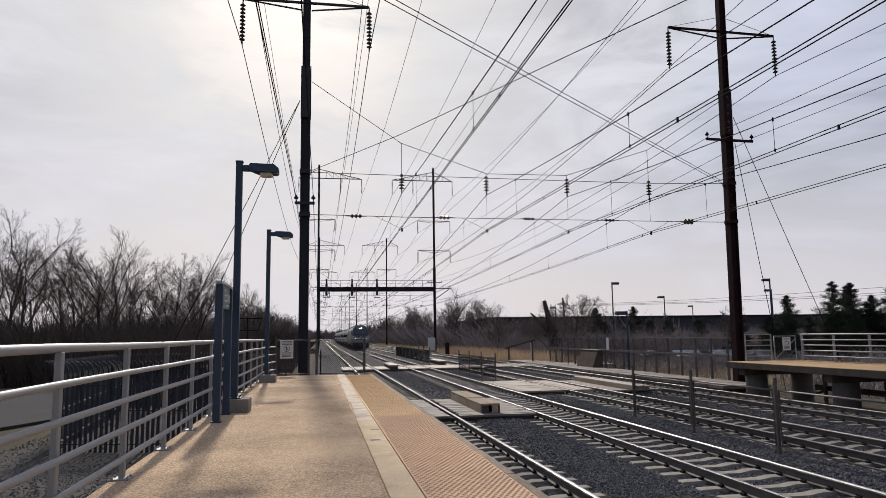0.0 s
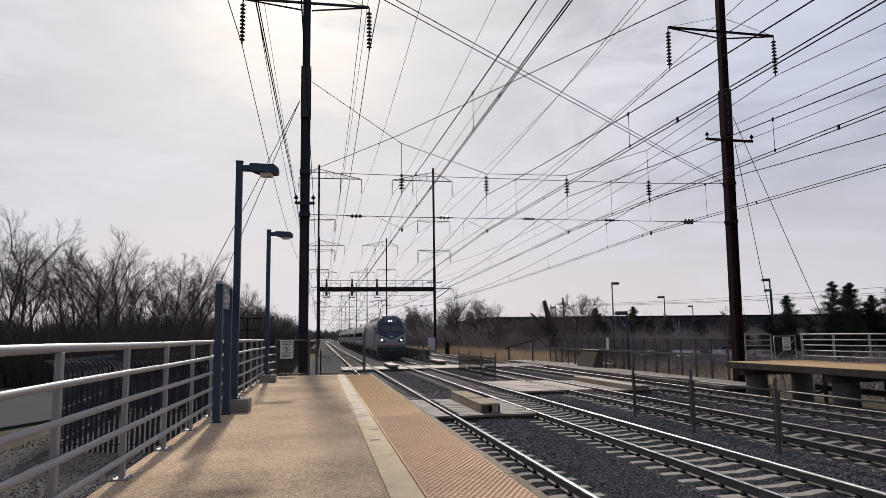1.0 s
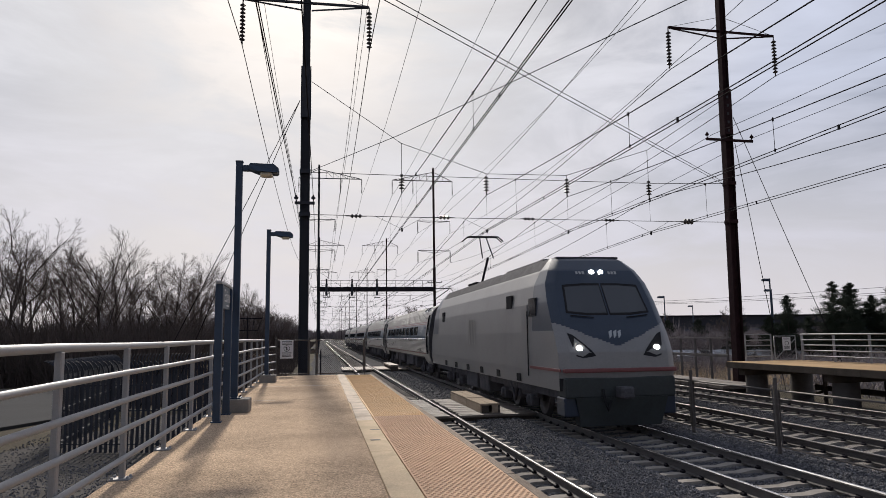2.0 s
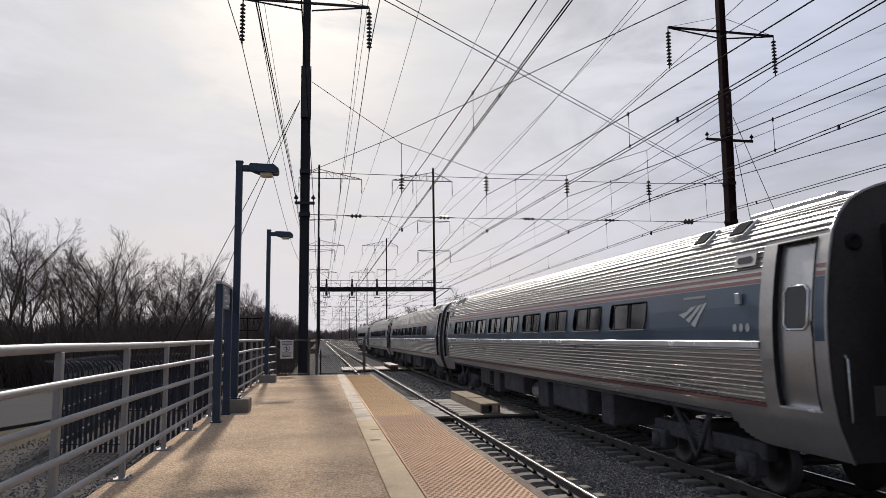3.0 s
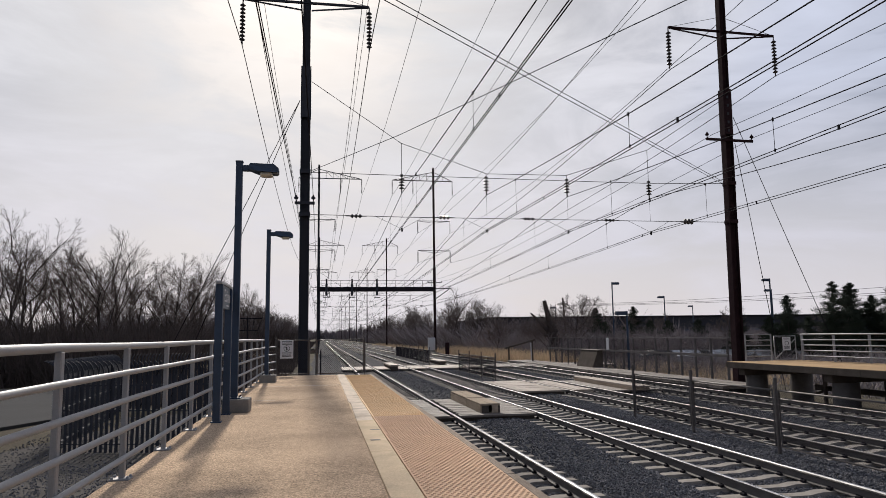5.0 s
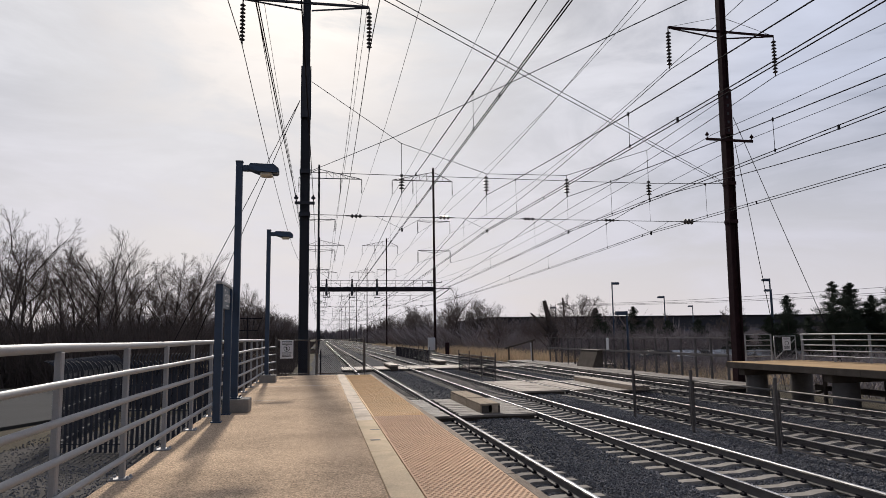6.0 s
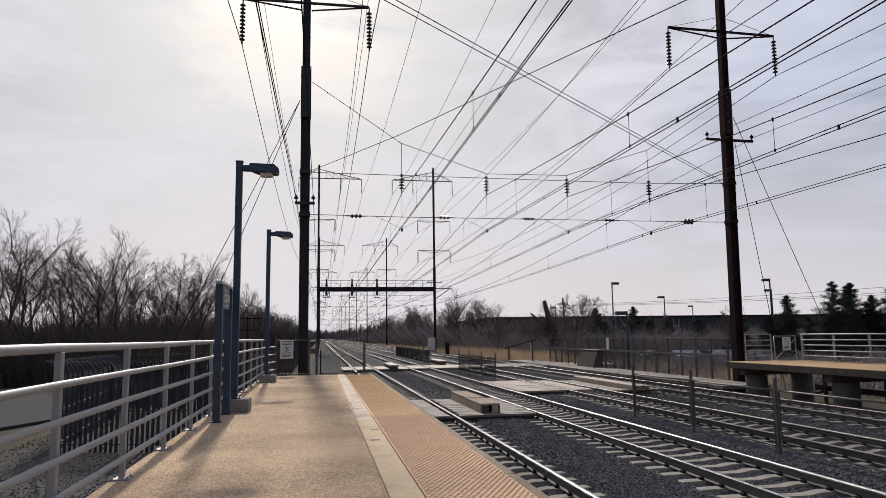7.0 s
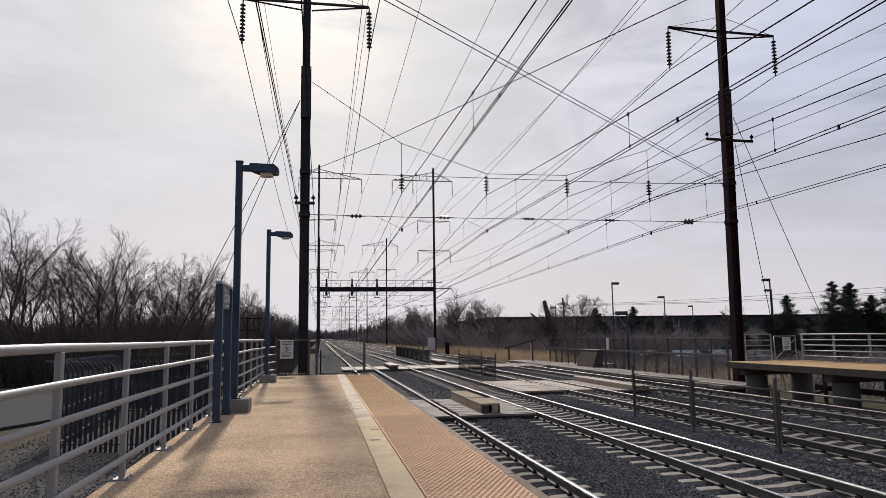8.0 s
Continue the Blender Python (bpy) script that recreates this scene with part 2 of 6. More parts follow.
# ---- mesh helpers ----
class Geo:
    """Collects vertices and faces of one mesh."""

    def __init__(self):
        self.v, self.f, self.s, self.k = [], [], [], []

    def add(self, vs, fs, smooth=False, k=0):
        o = len(self.v)
        self.v.extend(vs)
        self.f.extend(tuple(i + o for i in q) for q in fs)
        self.s.extend([smooth] * len(fs))
        self.k.extend([k] * len(fs))
        return self

    def box(self, x0, y0, z0, x1, y1, z1, c=0.0, k=0):
        if c <= 0:
            vs = [(x, y, z) for z in (z0, z1) for y in (y0, y1) for x in (x0, x1)]
            return self.add(vs, [(0, 2, 3, 1), (4, 5, 7, 6), (0, 1, 5, 4), (2, 6, 7, 3), (0, 4, 6, 2), (1, 3, 7, 5)], k=k)
        # eight-sided outline, upper and lower edges eased
        def ring(z, i):
            a0, a1, b0, b1 = x0 + i, x1 - i, y0 + i, y1 - i
            return [(a0 + c, b0, z), (a1 - c, b0, z), (a1, b0 + c, z), (a1, b1 - c, z), (a1 - c, b1, z), (a0 + c, b1, z), (a0, b1 - c, z), (a0, b0 + c, z)]
        vs = ring(z0, c * 0.6) + ring(z0 + c, 0) + ring(z1 - c, 0) + ring(z1, c * 0.6)
        fs = [tuple(reversed(range(8))), tuple(range(24, 32))]
        for r in range(3):
            for i in range(8):
                j = (i + 1) % 8
                fs.append((r * 8 + i, r * 8 + j, r * 8 + 8 + j, r * 8 + 8 + i))
        return self.add(vs, fs, k=k)

    def path(self, pts, r, n=6, r1=None, caps=True, k=0):
        pts = [Vector(p) for p in pts]
        m = len(pts)
        vs, fs = [], []
        side = None
        for i, p in enumerate(pts):
            d = (pts[min(i + 1, m - 1)] - pts[max(i - 1, 0)]).normalized()
            if side is None:
                side = d.orthogonal().normalized()
            side = (side - d * side.dot(d)).normalized()
            up = d.cross(side)
            rr = r if r1 is None else r + (r1 - r) * i / max(1, m - 1)
            vs.extend(p + (side * math.cos(2 * math.pi * a / n) + up * math.sin(2 * math.pi * a / n)) * rr for a in range(n))
        for i in range(m - 1):
            for a in range(n):
                b = (a + 1) % n
                fs.append((i * n + a, i * n + b, i * n + n + b, i * n + n + a))
        self.add(vs, fs, n > 4, k)
        if caps and n > 3:
            self.add(vs[:n], [tuple(reversed(range(n)))], k=k)
            self.add(vs[-n:], [tuple(range(n))], k=k)
        return self

    def lathe(self, base, prof, n=10, axis=(0, 0, 1), k=0):
        """prof: pairs (radius, height along axis)."""
        ax = Vector(axis).normalized()
        s = ax.orthogonal().normalized()
        u = ax.cross(s)
        base = Vector(base)
        vs = [base + ax * h + (s * math.cos(2 * math.pi * a / n) + u * math.sin(2 * math.pi * a / n)) * r for r, h in prof for a in range(n)]
        fs = [(i * n + a, i * n + (a + 1) % n, i * n + n + (a + 1) % n, i * n + n + a) for i in range(len(prof) - 1) for a in range(n)]
        return self.add(vs, fs, True, k)

    def extrude(self, prof, y0, y1, k=0, caps=True, close=True):
        """prof: (x, z) outline drawn along y."""
        n = len(prof)
        vs = [(x, y, z) for y in (y0, y1) for x, z in prof]
        fs = [(i, (i + 1) % n, n + (i + 1) % n, n + i) for i in range(n if close else n - 1)]
        if caps and close:
            fs += [tuple(reversed(range(n))), tuple(range(n, 2 * n))]
        return self.add(vs, fs, k=k)

    def mesh(self, name, *mats):
        me = bpy.data.meshes.new(name)
        me.from_pydata([tuple(p) for p in self.v], [], self.f)
        me.polygons.foreach_set("use_smooth", self.s)
        me.polygons.foreach_set("material_index", self.k)
        for m in mats:
            me.materials.append(m)
        bm = bmesh.new()
        bm.from_mesh(me)
        if len(bm.faces) < 20000:
            bmesh.ops.recalc_face_normals(bm, faces=bm.faces)
        bm.to_mesh(me)
        bm.free()
        return me


def part(name, geo, material, parent=None, label=""):
    me = geo if isinstance(geo, bpy.types.Mesh) else geo.mesh(name, *(material if isinstance(material, (list, tuple)) else [material]))
    ob = new(name, me)
    if parent:
        ob.parent = parent
    if label:
        ob["label"] = label
    return ob


def thing(name, label, category, group="", kind="", at=None):
    ob = new(name)
    ob.empty_display_size = 0.2
    if at is not None:
        ob.matrix_basis = at
    return tagged(ob, label, category, group, kind)


def solid(name, geo, material, label, category="", group="", kind=""):
    return tagged(part(name, geo, material), label, category, group, kind)


def sag(p, q, drop, n=12):
    p, q = Vector(p), Vector(q)
    return [p.lerp(q, i / n) - Vector((0, 0, drop * 4 * (i / n) * (1 - i / n))) for i in range(n + 1)]


rng = random.Random(7)
TRACKS = (3.21, 7.32, 11.15, 15.20)
SPAN = 88.4
Y0 = 29.7                     # line of the near pair of masts
PLAT = 1.22                   # platform above the rail head


# ---- ground and track bed ----
def build_ground():
    g = Geo()
    xs = sorted(set([-1800, -900, -450, -240, -140, -90] + [-60 + 2.5 * i for i in range(49)] + [70, 90, 140, 240, 450, 900, 1800]))
    ys = sorted(set([-1800, -700, -330, -200, -120] + [-60 + 4 * i for i in range(66)] + [230, 300, 420, 600, 900, 1500, 3000]))
    def h(x, y):
        z = -0.55 + 0.10 * noise.noise((x * 0.13, y * 0.11, 0.3)) + 0.03 * noise.noise((x * 0.7, y * 0.6, 2))
        if x > 22:
            z += -0.25 * min(1, (x - 22) / 6)
        return z
    vs = [(x, y, h(x, y)) for y in ys for x in xs]
    n = len(xs)
    fs = [(j * n + i, j * n + i + 1, j * n + n + i + 1, j * n + n + i) for j in range(len(ys) - 1) for i in range(n - 1)]
    g.add(vs, fs, True)
    solid("ground", g, M["soil"], "brown winter ground with dead grass beside the tracks", "ground", kind="structure")
    # road beyond the palisade
    g = Geo()
    pts = [(-30, 8), (-12.0, 20), (-9.0, 28), (-7.5, 44), (-14, 46), (-40, 40)]
    g.add([(x, y, -0.40) for x, y in pts] + [(x, y, -0.62) for x, y in pts], [tuple(range(6))] + [(i, (i + 1) % 6, 6 + (i + 1) % 6, 6 + i) for i in range(6)])
    solid("road", g, M["asphalt"], "worn grey asphalt yard beside the railway", "road", kind="structure")
    g = Geo()
    pts = [(-9.8, -30), (-1.7, -30), (-1.7, 30), (-4.6, 30), (-9.0, 16)]
    g.add([(x, y, -0.425) for x, y in pts] + [(x, y, -0.66) for x, y in pts], [tuple(range(5))] + [(i, (i + 1) % 5, 5 + (i + 1) % 5, 5 + i) for i in range(5)])
    solid("gravel_yard", g, M["gravel"], "stained grey gravel between platform and fence", "gravel", kind="structure")


def bed_z(x, y):
    d = min(abs(x - t) for t in TRACKS)
    s = min(1, max(0, (d - 1.10) / 0.4))
    z = -0.235 + 0.085 * s
    if x > 17.0:
        z -= (x - 17.0) * 0.35
    if x < 1.6:
        z -= min(0.42, (1.6 - x) * 0.16)
    return z + 0.012 * noise.noise((x * 2.3, y * 2.3, 5)) + 0.012 * noise.noise((x * 0.6, y * 0.5, 9))


def build_bed():
    g = Geo()
    xs = [-2.6 + 0.4 * i for i in range(8)] + [0.6 + 0.16 * i for i in range(110)]
    ys = [-40 + 4 * i for i in range(10)] + [0.35 * i for i in range(172)] + [61 + 6 * i for i in range(20)] + [200, 260, 340, 450, 600, 900, 1400, 2400]
    vs = [(x, y, bed_z(x, y)) for y in ys for x in xs]
    n = len(xs)
    g.add(vs, [(j * n + i, j * n + i + 1, j * n + n + i + 1, j * n + n + i) for j in range(len(ys) - 1) for i in range(n - 1)], True)
    solid("track_bed", g, M["ballast"], "dark grey crushed stone ballast under four tracks", "ballast", kind="structure")
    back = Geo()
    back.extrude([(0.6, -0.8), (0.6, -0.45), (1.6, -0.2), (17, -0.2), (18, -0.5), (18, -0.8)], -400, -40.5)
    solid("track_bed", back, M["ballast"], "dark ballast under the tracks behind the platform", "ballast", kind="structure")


def build_stones():
    r = np.random.default_rng(3)
    base = np.array([(1, 0, 0), (-1, 0, 0), (0, 1, 0), (0, -1, 0), (0, 0, 1), (0, 0, -1)], float)
    tri = np.array([(0, 2, 4), (2, 1, 4), (1, 3, 4), (3, 0, 4), (2, 0, 5), (1, 2, 5), (3, 1, 5), (0, 3, 5)])
    zones = [(1.7, 9.5, 4.2, 13, 700, 0.029), (1.7, 10.5, 13, 24, 300, 0.034), (8.5, 17.2, 9, 26, 170, 0.034), (2, 17.2, 26, 60, 60, 0.042), (-8.5, -1.8, 9, 17, 170, 0.028), (-8.0, -1.8, 17, 27, 60, 0.03)]
    V, F, o = [], [], 0
    for x0, x1, y0, y1, dens, size in zones:
        n = int((x1 - x0) * (y1 - y0) * dens)
        for x, y in zip(r.uniform(x0, x1, n), r.uniform(y0, y1, n)):
            z = bed_z(x, y) if x > 0 else -0.43
            s = size * r.uniform(0.6, 1.25)
            # stones lie clear of the sleepers' tops
            if x > 0 and min(abs(x - t) for t in TRACKS) < 1.12 and 0.0 < ((y - 0.20) % 0.61) < 0.27:
                continue
            sc = s * r.uniform(0.55, 1.1, 3)
            q = r.normal(size=4)
            q /= np.linalg.norm(q)
            w, a, b, c = q
            R = np.array([[1 - 2 * (b * b + c * c), 2 * (a * b - c * w), 2 * (a * c + b * w)], [2 * (a * b + c * w), 1 - 2 * (a * a + c * c), 2 * (b * c - a * w)], [2 * (a * c - b * w), 2 * (b * c + a * w), 1 - 2 * (a * a + b * b)]])
            V.append((base * r.uniform(0.7, 1.2, (6, 1)) * sc) @ R.T + (x, y, z + s * 0.25))
            F.append(tri + o)
            o += 6
    me = bpy.data.meshes.new("ballast_stones")
    me.from_pydata(np.concatenate(V).tolist(), [], np.concatenate(F).tolist())
    me.materials.append(M["stone"])
    tagged(new("ballast_stones", me), "loose angular dark grey ballast stones between the rails", "stones", kind="stuff")


RAIL = [(-0.07, -0.17), (0.07, -0.17), (0.07, -0.158), (0.014, -0.145), (0.009, -0.055), (0.034, -0.042), (0.036, -0.012), (-0.036, -0.012), (-0.034, -0.042), (-0.009, -0.055), (-0.014, -0.145), (-0.07, -0.158)]
HEAD_TOP = [(-0.0375, -0.036), (-0.0345, -0.0118), (0.036, -0.0118), (0.034, -0.004), (0.024, 0.0), (-0.022, 0.001), (-0.032, -0.005), (-0.0385, -0.014)]


def tie_mesh():
    g = Geo()
    # trapezoid sleeper: low waist between the rail seats
    secs = [(-1.30, -0.215), (-1.22, -0.178), (-0.45, -0.172), (-0.25, -0.205), (0.25, -0.205), (0.45, -0.172), (1.22, -0.178), (1.30, -0.215)]
    vs = []
    for x, z in secs:
        vs += [(x, -0.14, -0.36), (x, -0.105, z), (x, 0.105, z), (x, 0.14, -0.36)]
    fs = [(0, 1, 2, 3), (31, 30, 29, 28)]
    for i in range(7):
        for a in range(3):
            fs.append((i * 4 + a, i * 4 + a + 1, i * 4 + a + 5, i * 4 + a + 4))
    g.add(vs, fs)
    return g


def build_tracks():
    tm = tie_mesh().mesh("sleeper", M["tie"])
    for k, X in enumerate(TRACKS):
        t = thing(f"track_{k + 1}", "steel rails clipped to pale concrete sleepers in dark ballast", "railway track", "four parallel tracks", "structure", pose(X, 0, 0))
        for s in (-1, 1):
            g = Geo().extrude([(x + s * 0.7525, z) for x, z in RAIL], -420, 2400)
            rail = part("rail", g, M["rail_side"], t, "rusty brown steel rail")
            part("railhead", Geo().extrude([(x * s + s * 0.7525, z) for x, z in HEAD_TOP], -420, 2400), M["rail_top" if k < 2 else "rail_dull"], rail, "bright polished railhead" if k < 2 else "dull worn railhead")
        clips = Geo()
        far = Geo()
        for i in range(640):
            y = 0.335 + 0.61 * (i + 3)
            if i < 150:
                ob = part("sleeper", tm, None, t)
                ob.location = (0, y, 0)
                for s in (-0.7525, 0.7525):
                    for e in (-0.085, 0.085):
                        x = s + e
                        clips.box(x - 0.035, y - 0.05, -0.172, x + 0.035, y + 0.05, -0.135, 0.008)
                        clips.path([(x - 0.03, y - 0.05, -0.14), (x, y - 0.065, -0.12), (x + 0.03, y, -0.125), (x, y + 0.06, -0.12)], 0.011, 4)
            else:
                far.box(-1.3, y - 0.11, -0.3, 1.3, y + 0.11, -0.178)
        for i in range(60):
            y = 1.555 - 0.61 * i
            far.box(-1.3, y - 0.11, -0.3, 1.3, y + 0.11, -0.178)
        tagged(part("rail_clips", clips, M["dark_steel"], t, "dark spring clips holding the rails"), kind="stuff")
        tagged(part("far_sleepers", far, M["tie_far"], t), kind="stuff")


# ---- near platform ----
def build_platform():
    p = thing("platform", "tan exposed-aggregate concrete platform with tactile edge", "platform", kind="structure")
    cuts = [-60, -45, -30, -18, -9, -1.6, 2.0, 13.15, 16.85, 21.45]
    for a, b in zip(cuts, cuts[1:]):
        part("slab", Geo().box(-1.66, a + 0.004, PLAT - 0.28, 0.489, b - 0.004, PLAT, 0.006), M["concrete"], p)
    for a, b in zip([-60, -30, -9, 2.0, 7.0], [-30, -9, 2.0, 7.0, 9.6]):
        part("edge_slab", Geo().box(0.493, a + 0.002, PLAT - 0.28, 0.735, b - 0.002, PLAT + 0.003, 0.008), M["kerb_cream"], p, "cream worn concrete band")
    # whiter worn blocks towards the platform's end, unevenly broken at the edge
    y = 9.6
    while y < 21.4:
        b = min(y + rng.uniform(0.42, 0.78), 21.45)
        part("edge_block", Geo().box(0.493 + rng.uniform(0.0, 0.03), y + 0.004, PLAT - 0.2, 0.735 - rng.uniform(0.0, 0.02), b - 0.004, PLAT + 0.003 + rng.uniform(-0.002, 0.003), 0.006), M["kerb_pale"], p, "pale chipped edge block")
        y = b
    part("edge_bed", Geo().box(0.49, 9.6, PLAT - 0.28, 0.74, 21.45, PLAT - 0.012), M["kerb_cream"], p)
    y = -20.0
    while y < 21.4:
        b = min(y + 1.215, 21.45)
        part("edge_board", Geo().box(1.50, y + 0.004, PLAT - 0.26, 1.585 - rng.uniform(0, 0.012), b - 0.004, PLAT + 0.001 - rng.uniform(0, 0.006), 0.01), M["edge_tan"], p, "weathered tan edge board")
        y += 1.22
    part("edge_beam", Geo().box(0.72, -60, PLAT - 0.42, 1.47, 21.4, PLAT - 0.05), M["grey_concrete"], p)
    for i in range(14):
        y = 20.2 - 5.5 * i
        part("pier", Geo().box(-1.3, y - 0.3, -0.8, 1.1, y + 0.3, PLAT - 0.3, 0.03), M["grey_concrete"], p)
    # tactile panels with rows of domes
    def panel(length):
        g = Geo()
        g.box(0, 0, -0.03, 0.755, length - 0.006, 0.0, 0.003)
        nx, ny = 15, 26
        for i in range(nx):
            for j in range(ny):
                x, yy = 0.026 + i * 0.0485 + 0.024 * (j % 2), 0.024 + j * 0.0468
                vs = [(x + r * math.cos(a * math.pi / 3), yy + r * math.sin(a * math.pi / 3), z) for r, z in ((0.0150, 0.0), (0.0090, 0.0065)) for a in range(6)]
                g.add(vs, [(a, (a + 1) % 6, 6 + (a + 1) % 6, 6 + a) for a in range(6)] + [tuple(range(6, 12))])
        return g
    near, farp = panel(1.22).mesh("tactile_panel", M["tactile_near"]), panel(1.22).mesh("tactile_panel", M["tactile_far"])
    y = 10.0 - 1.22 * 11
    while y < 20.6:
        ob = part("tactile_panel", near if y < 9.95 else farp, None, p, "faded tan tactile panel" if y < 9.95 else "yellow tactile panel")
        ob.location = (0.742, y, PLAT + 0.004)
        y += 1.22
    # long joints of pale sealant and a few pale patches
    for yy, x0, x1 in ((13.15, -1.6, -0.8), (16.85, -1.6, 0.45)):
        part("joint_strip", Geo().box(x0, yy - 0.03, PLAT - 0.01, x1, yy + 0.03, PLAT + 0.002), M["kerb_pale"], p)
    for x, yy, l in ((0.60, 7.75, 0.07), (0.66, 8.6, 0.05)):
        part("patch", Geo().box(x - 0.05, yy - l / 2, PLAT, x + 0.06, yy + l / 2, PLAT + 0.0055, 0.002), M["grey_concrete"], p)


def build_railing():
    t = thing("railing", "grey aluminium five-rail guard railing along the platform", "railing")
    ys = [4.64 + 1.517 * (i - 9) for i in range(20)]
    post = Geo()
    post.box(0.0, -0.030, 0.0, 0.042, 0.030, 1.055, 0.006)
    post.box(-0.06, -0.065, 0.0, 0.09, 0.065, 0.014, 0.004)
    for a in (-0.045, 0.075):
        post.lathe((a, -0.045, 0.012), [(0.013, 0), (0.013, 0.016), (0.0, 0.02)], 6)
        post.lathe((a, 0.045, 0.012), [(0.013, 0), (0.013, 0.016), (0.0, 0.02)], 6)
    pm = post.mesh("post", M["galv"])
    for y in ys:
        ob = part("post", pm, None, t)
        ob.location = (-1.60, y, PLAT)
    for i, (z, r) in enumerate(((2.295, 0.030), (2.08, 0.0235), (1.86, 0.0235), (1.635, 0.0235), (1.41, 0.0235))):
        x = -1.605 if i == 0 else -1.535
        g = Geo()
        pts = [(x, ys[0] - 0.8, z)] + [(x + 0.002 * math.sin(7 * y + i), y, z + 0.004 * math.sin(3 * y + i)) for y in ys] + [(x, 20.6, z)]
        g.path(pts, r, 10)
        part("rail", g, M["galv"], t)
    # return of the railing at the platform's end
    g = Geo()
    for z in (2.08, 1.86, 1.635, 1.41):
        g.path([(-1.5, 20.6, z), (-1.32, 21.6, z)], 0.02, 8)
    part("end_rail", g, M["galv"], t)


def lattice(x0, x1, z0, z1, pitch, r):
    """Chain-link mesh in the plane y = 0."""
    g = Geo()
    w, h = x1 - x0, z1 - z0
    n = int((w + h) / pitch)
    for i in range(1, n):
        c = i * pitch
        a = (min(c, w), max(0, c - w))
        b = (max(0, c - h), min(c, h))
        for s in (0, 1):
            pa = (x0 + a[0], 0.003 * s, z0 + a[1]) if not s else (x1 - a[0], 0.003, z0 + a[1])
            pb = (x0 + b[0], 0.003 * s, z0 + b[1]) if not s else (x1 - b[0], 0.003, z0 + b[1])
            g.path([pa, pb], r, 3, caps=False)
    return g


def sign_lines(parent, cx, y, zs, w, material, h=0.018):
    for z in zs:
        part("text_bar", Geo().box(cx - w / 2, y - 0.004, z - h / 2, cx + w / 2, y - 0.001, z + h / 2), material, parent)


def build_end_gate():
    y = 21.62
    t = thing("end_fence", "low chain-link fence with double gate at platform end", "fence")
    def leaf(name, x0, x1, z0, z1, ob=t):
        g = Geo()
        for a, b in (((x0, z0), (x1, z0)), ((x1, z0), (x1, z1)), ((x1, z1), (x0, z1)), ((x0, z1), (x0, z0))):
            g.path([(a[0], 0, a[1]), (b[0], 0, b[1])], 0.016, 8)
        f = part(name, g, M["fence_steel"], ob, "dark weathered tubular gate frame")
        f.location = (0, y, 0)
        part("mesh", lattice(x0, x1, z0, z1, 0.06, 0.0018), M["dark_steel"], f, "dark chain-link mesh")
        return f
    leaf("side_panel", -1.30, -0.36, PLAT + 0.04, 2.27)
    leaf("gate_leaf", -0.08, 1.32, PLAT + 0.04, 2.27)
    for x in (-1.33, -0.33, -0.12, 1.36):
        part("post", Geo().path([(x, y, PLAT - 0.3), (x, y, 2.32)], 0.022, 8).lathe((x, y, 2.32), [(0.024, 0), (0.018, 0.02), (0, 0.028)], 8), M["fence_steel"], t)
    part("latch", Geo().box(-0.30, y - 0.03, 1.86, -0.10, y + 0.03, 2.0, 0.01).path([(-0.26, y - 0.04, 1.9), (-0.2, y - 0.05, 2.04), (-0.14, y - 0.04, 1.9)], 0.012, 6), M["fence_steel"], t)
    s = thing("warning_sign", "white warning sign with round symbol on platform fence", "sign")
    part("plate", Geo().box(-1.19, y - 0.05, 1.73, -0.80, y - 0.04, 2.275, 0.004), M["sign_white"], s)
    ring = Geo()
    ring.path([(-0.995 + 0.085 * math.cos(a * math.pi / 10), y - 0.054, 2.03 + 0.085 * math.sin(a * math.pi / 10)) for a in range(21)], 0.009, 4)
    ring.path([(-1.055, y - 0.054, 2.09), (-0.935, y - 0.054, 1.97)], 0.007, 4)
    ring.box(-1.012, y - 0.057, 1.975, -0.978, y - 0.051, 2.075)
    part("symbol", ring, M["ink"], s, "dark crossed ring symbol")
    sign_lines(s, -0.995, y - 0.05, (2.235, 2.195, 2.155), 0.30, M["ink"])
    sign_lines(s, -0.995, y - 0.05, (1.90, 1.865, 1.83, 1.795), 0.28, M["ink"])
    # steel plate and step frame beyond the end
    st = thing("end_steps", "dark steel steps with handrail behind platform end", "steps")
    for i in range(5):
        part("tread", Geo().box(0.12, 21.8 + 0.28 * i, PLAT - 0.22 - 0.24 * i, 1.45, 22.08 + 0.28 * i, PLAT - 0.18 - 0.24 * i, 0.004), M["dark_steel"], st)
    for x in (0.10, 1.47):
        part("stringer", Geo().path([(x, 21.6, PLAT - 0.2), (x, 23.4, -0.45)], 0.05, 4), M["dark_steel"], st)
    hr = Geo()
    hr.path([(0.02, 22.9, 0.0), (0.02, 22.9, 1.95), (0.02, 21.9, 1.95), (0.02, 21.9, 1.0)], 0.022, 6)
    hr.path([(0.02, 22.9, 1.6), (0.02, 21.9, 1.6)], 0.02, 6)
    part("handrail", hr, M["dark_steel"], st)


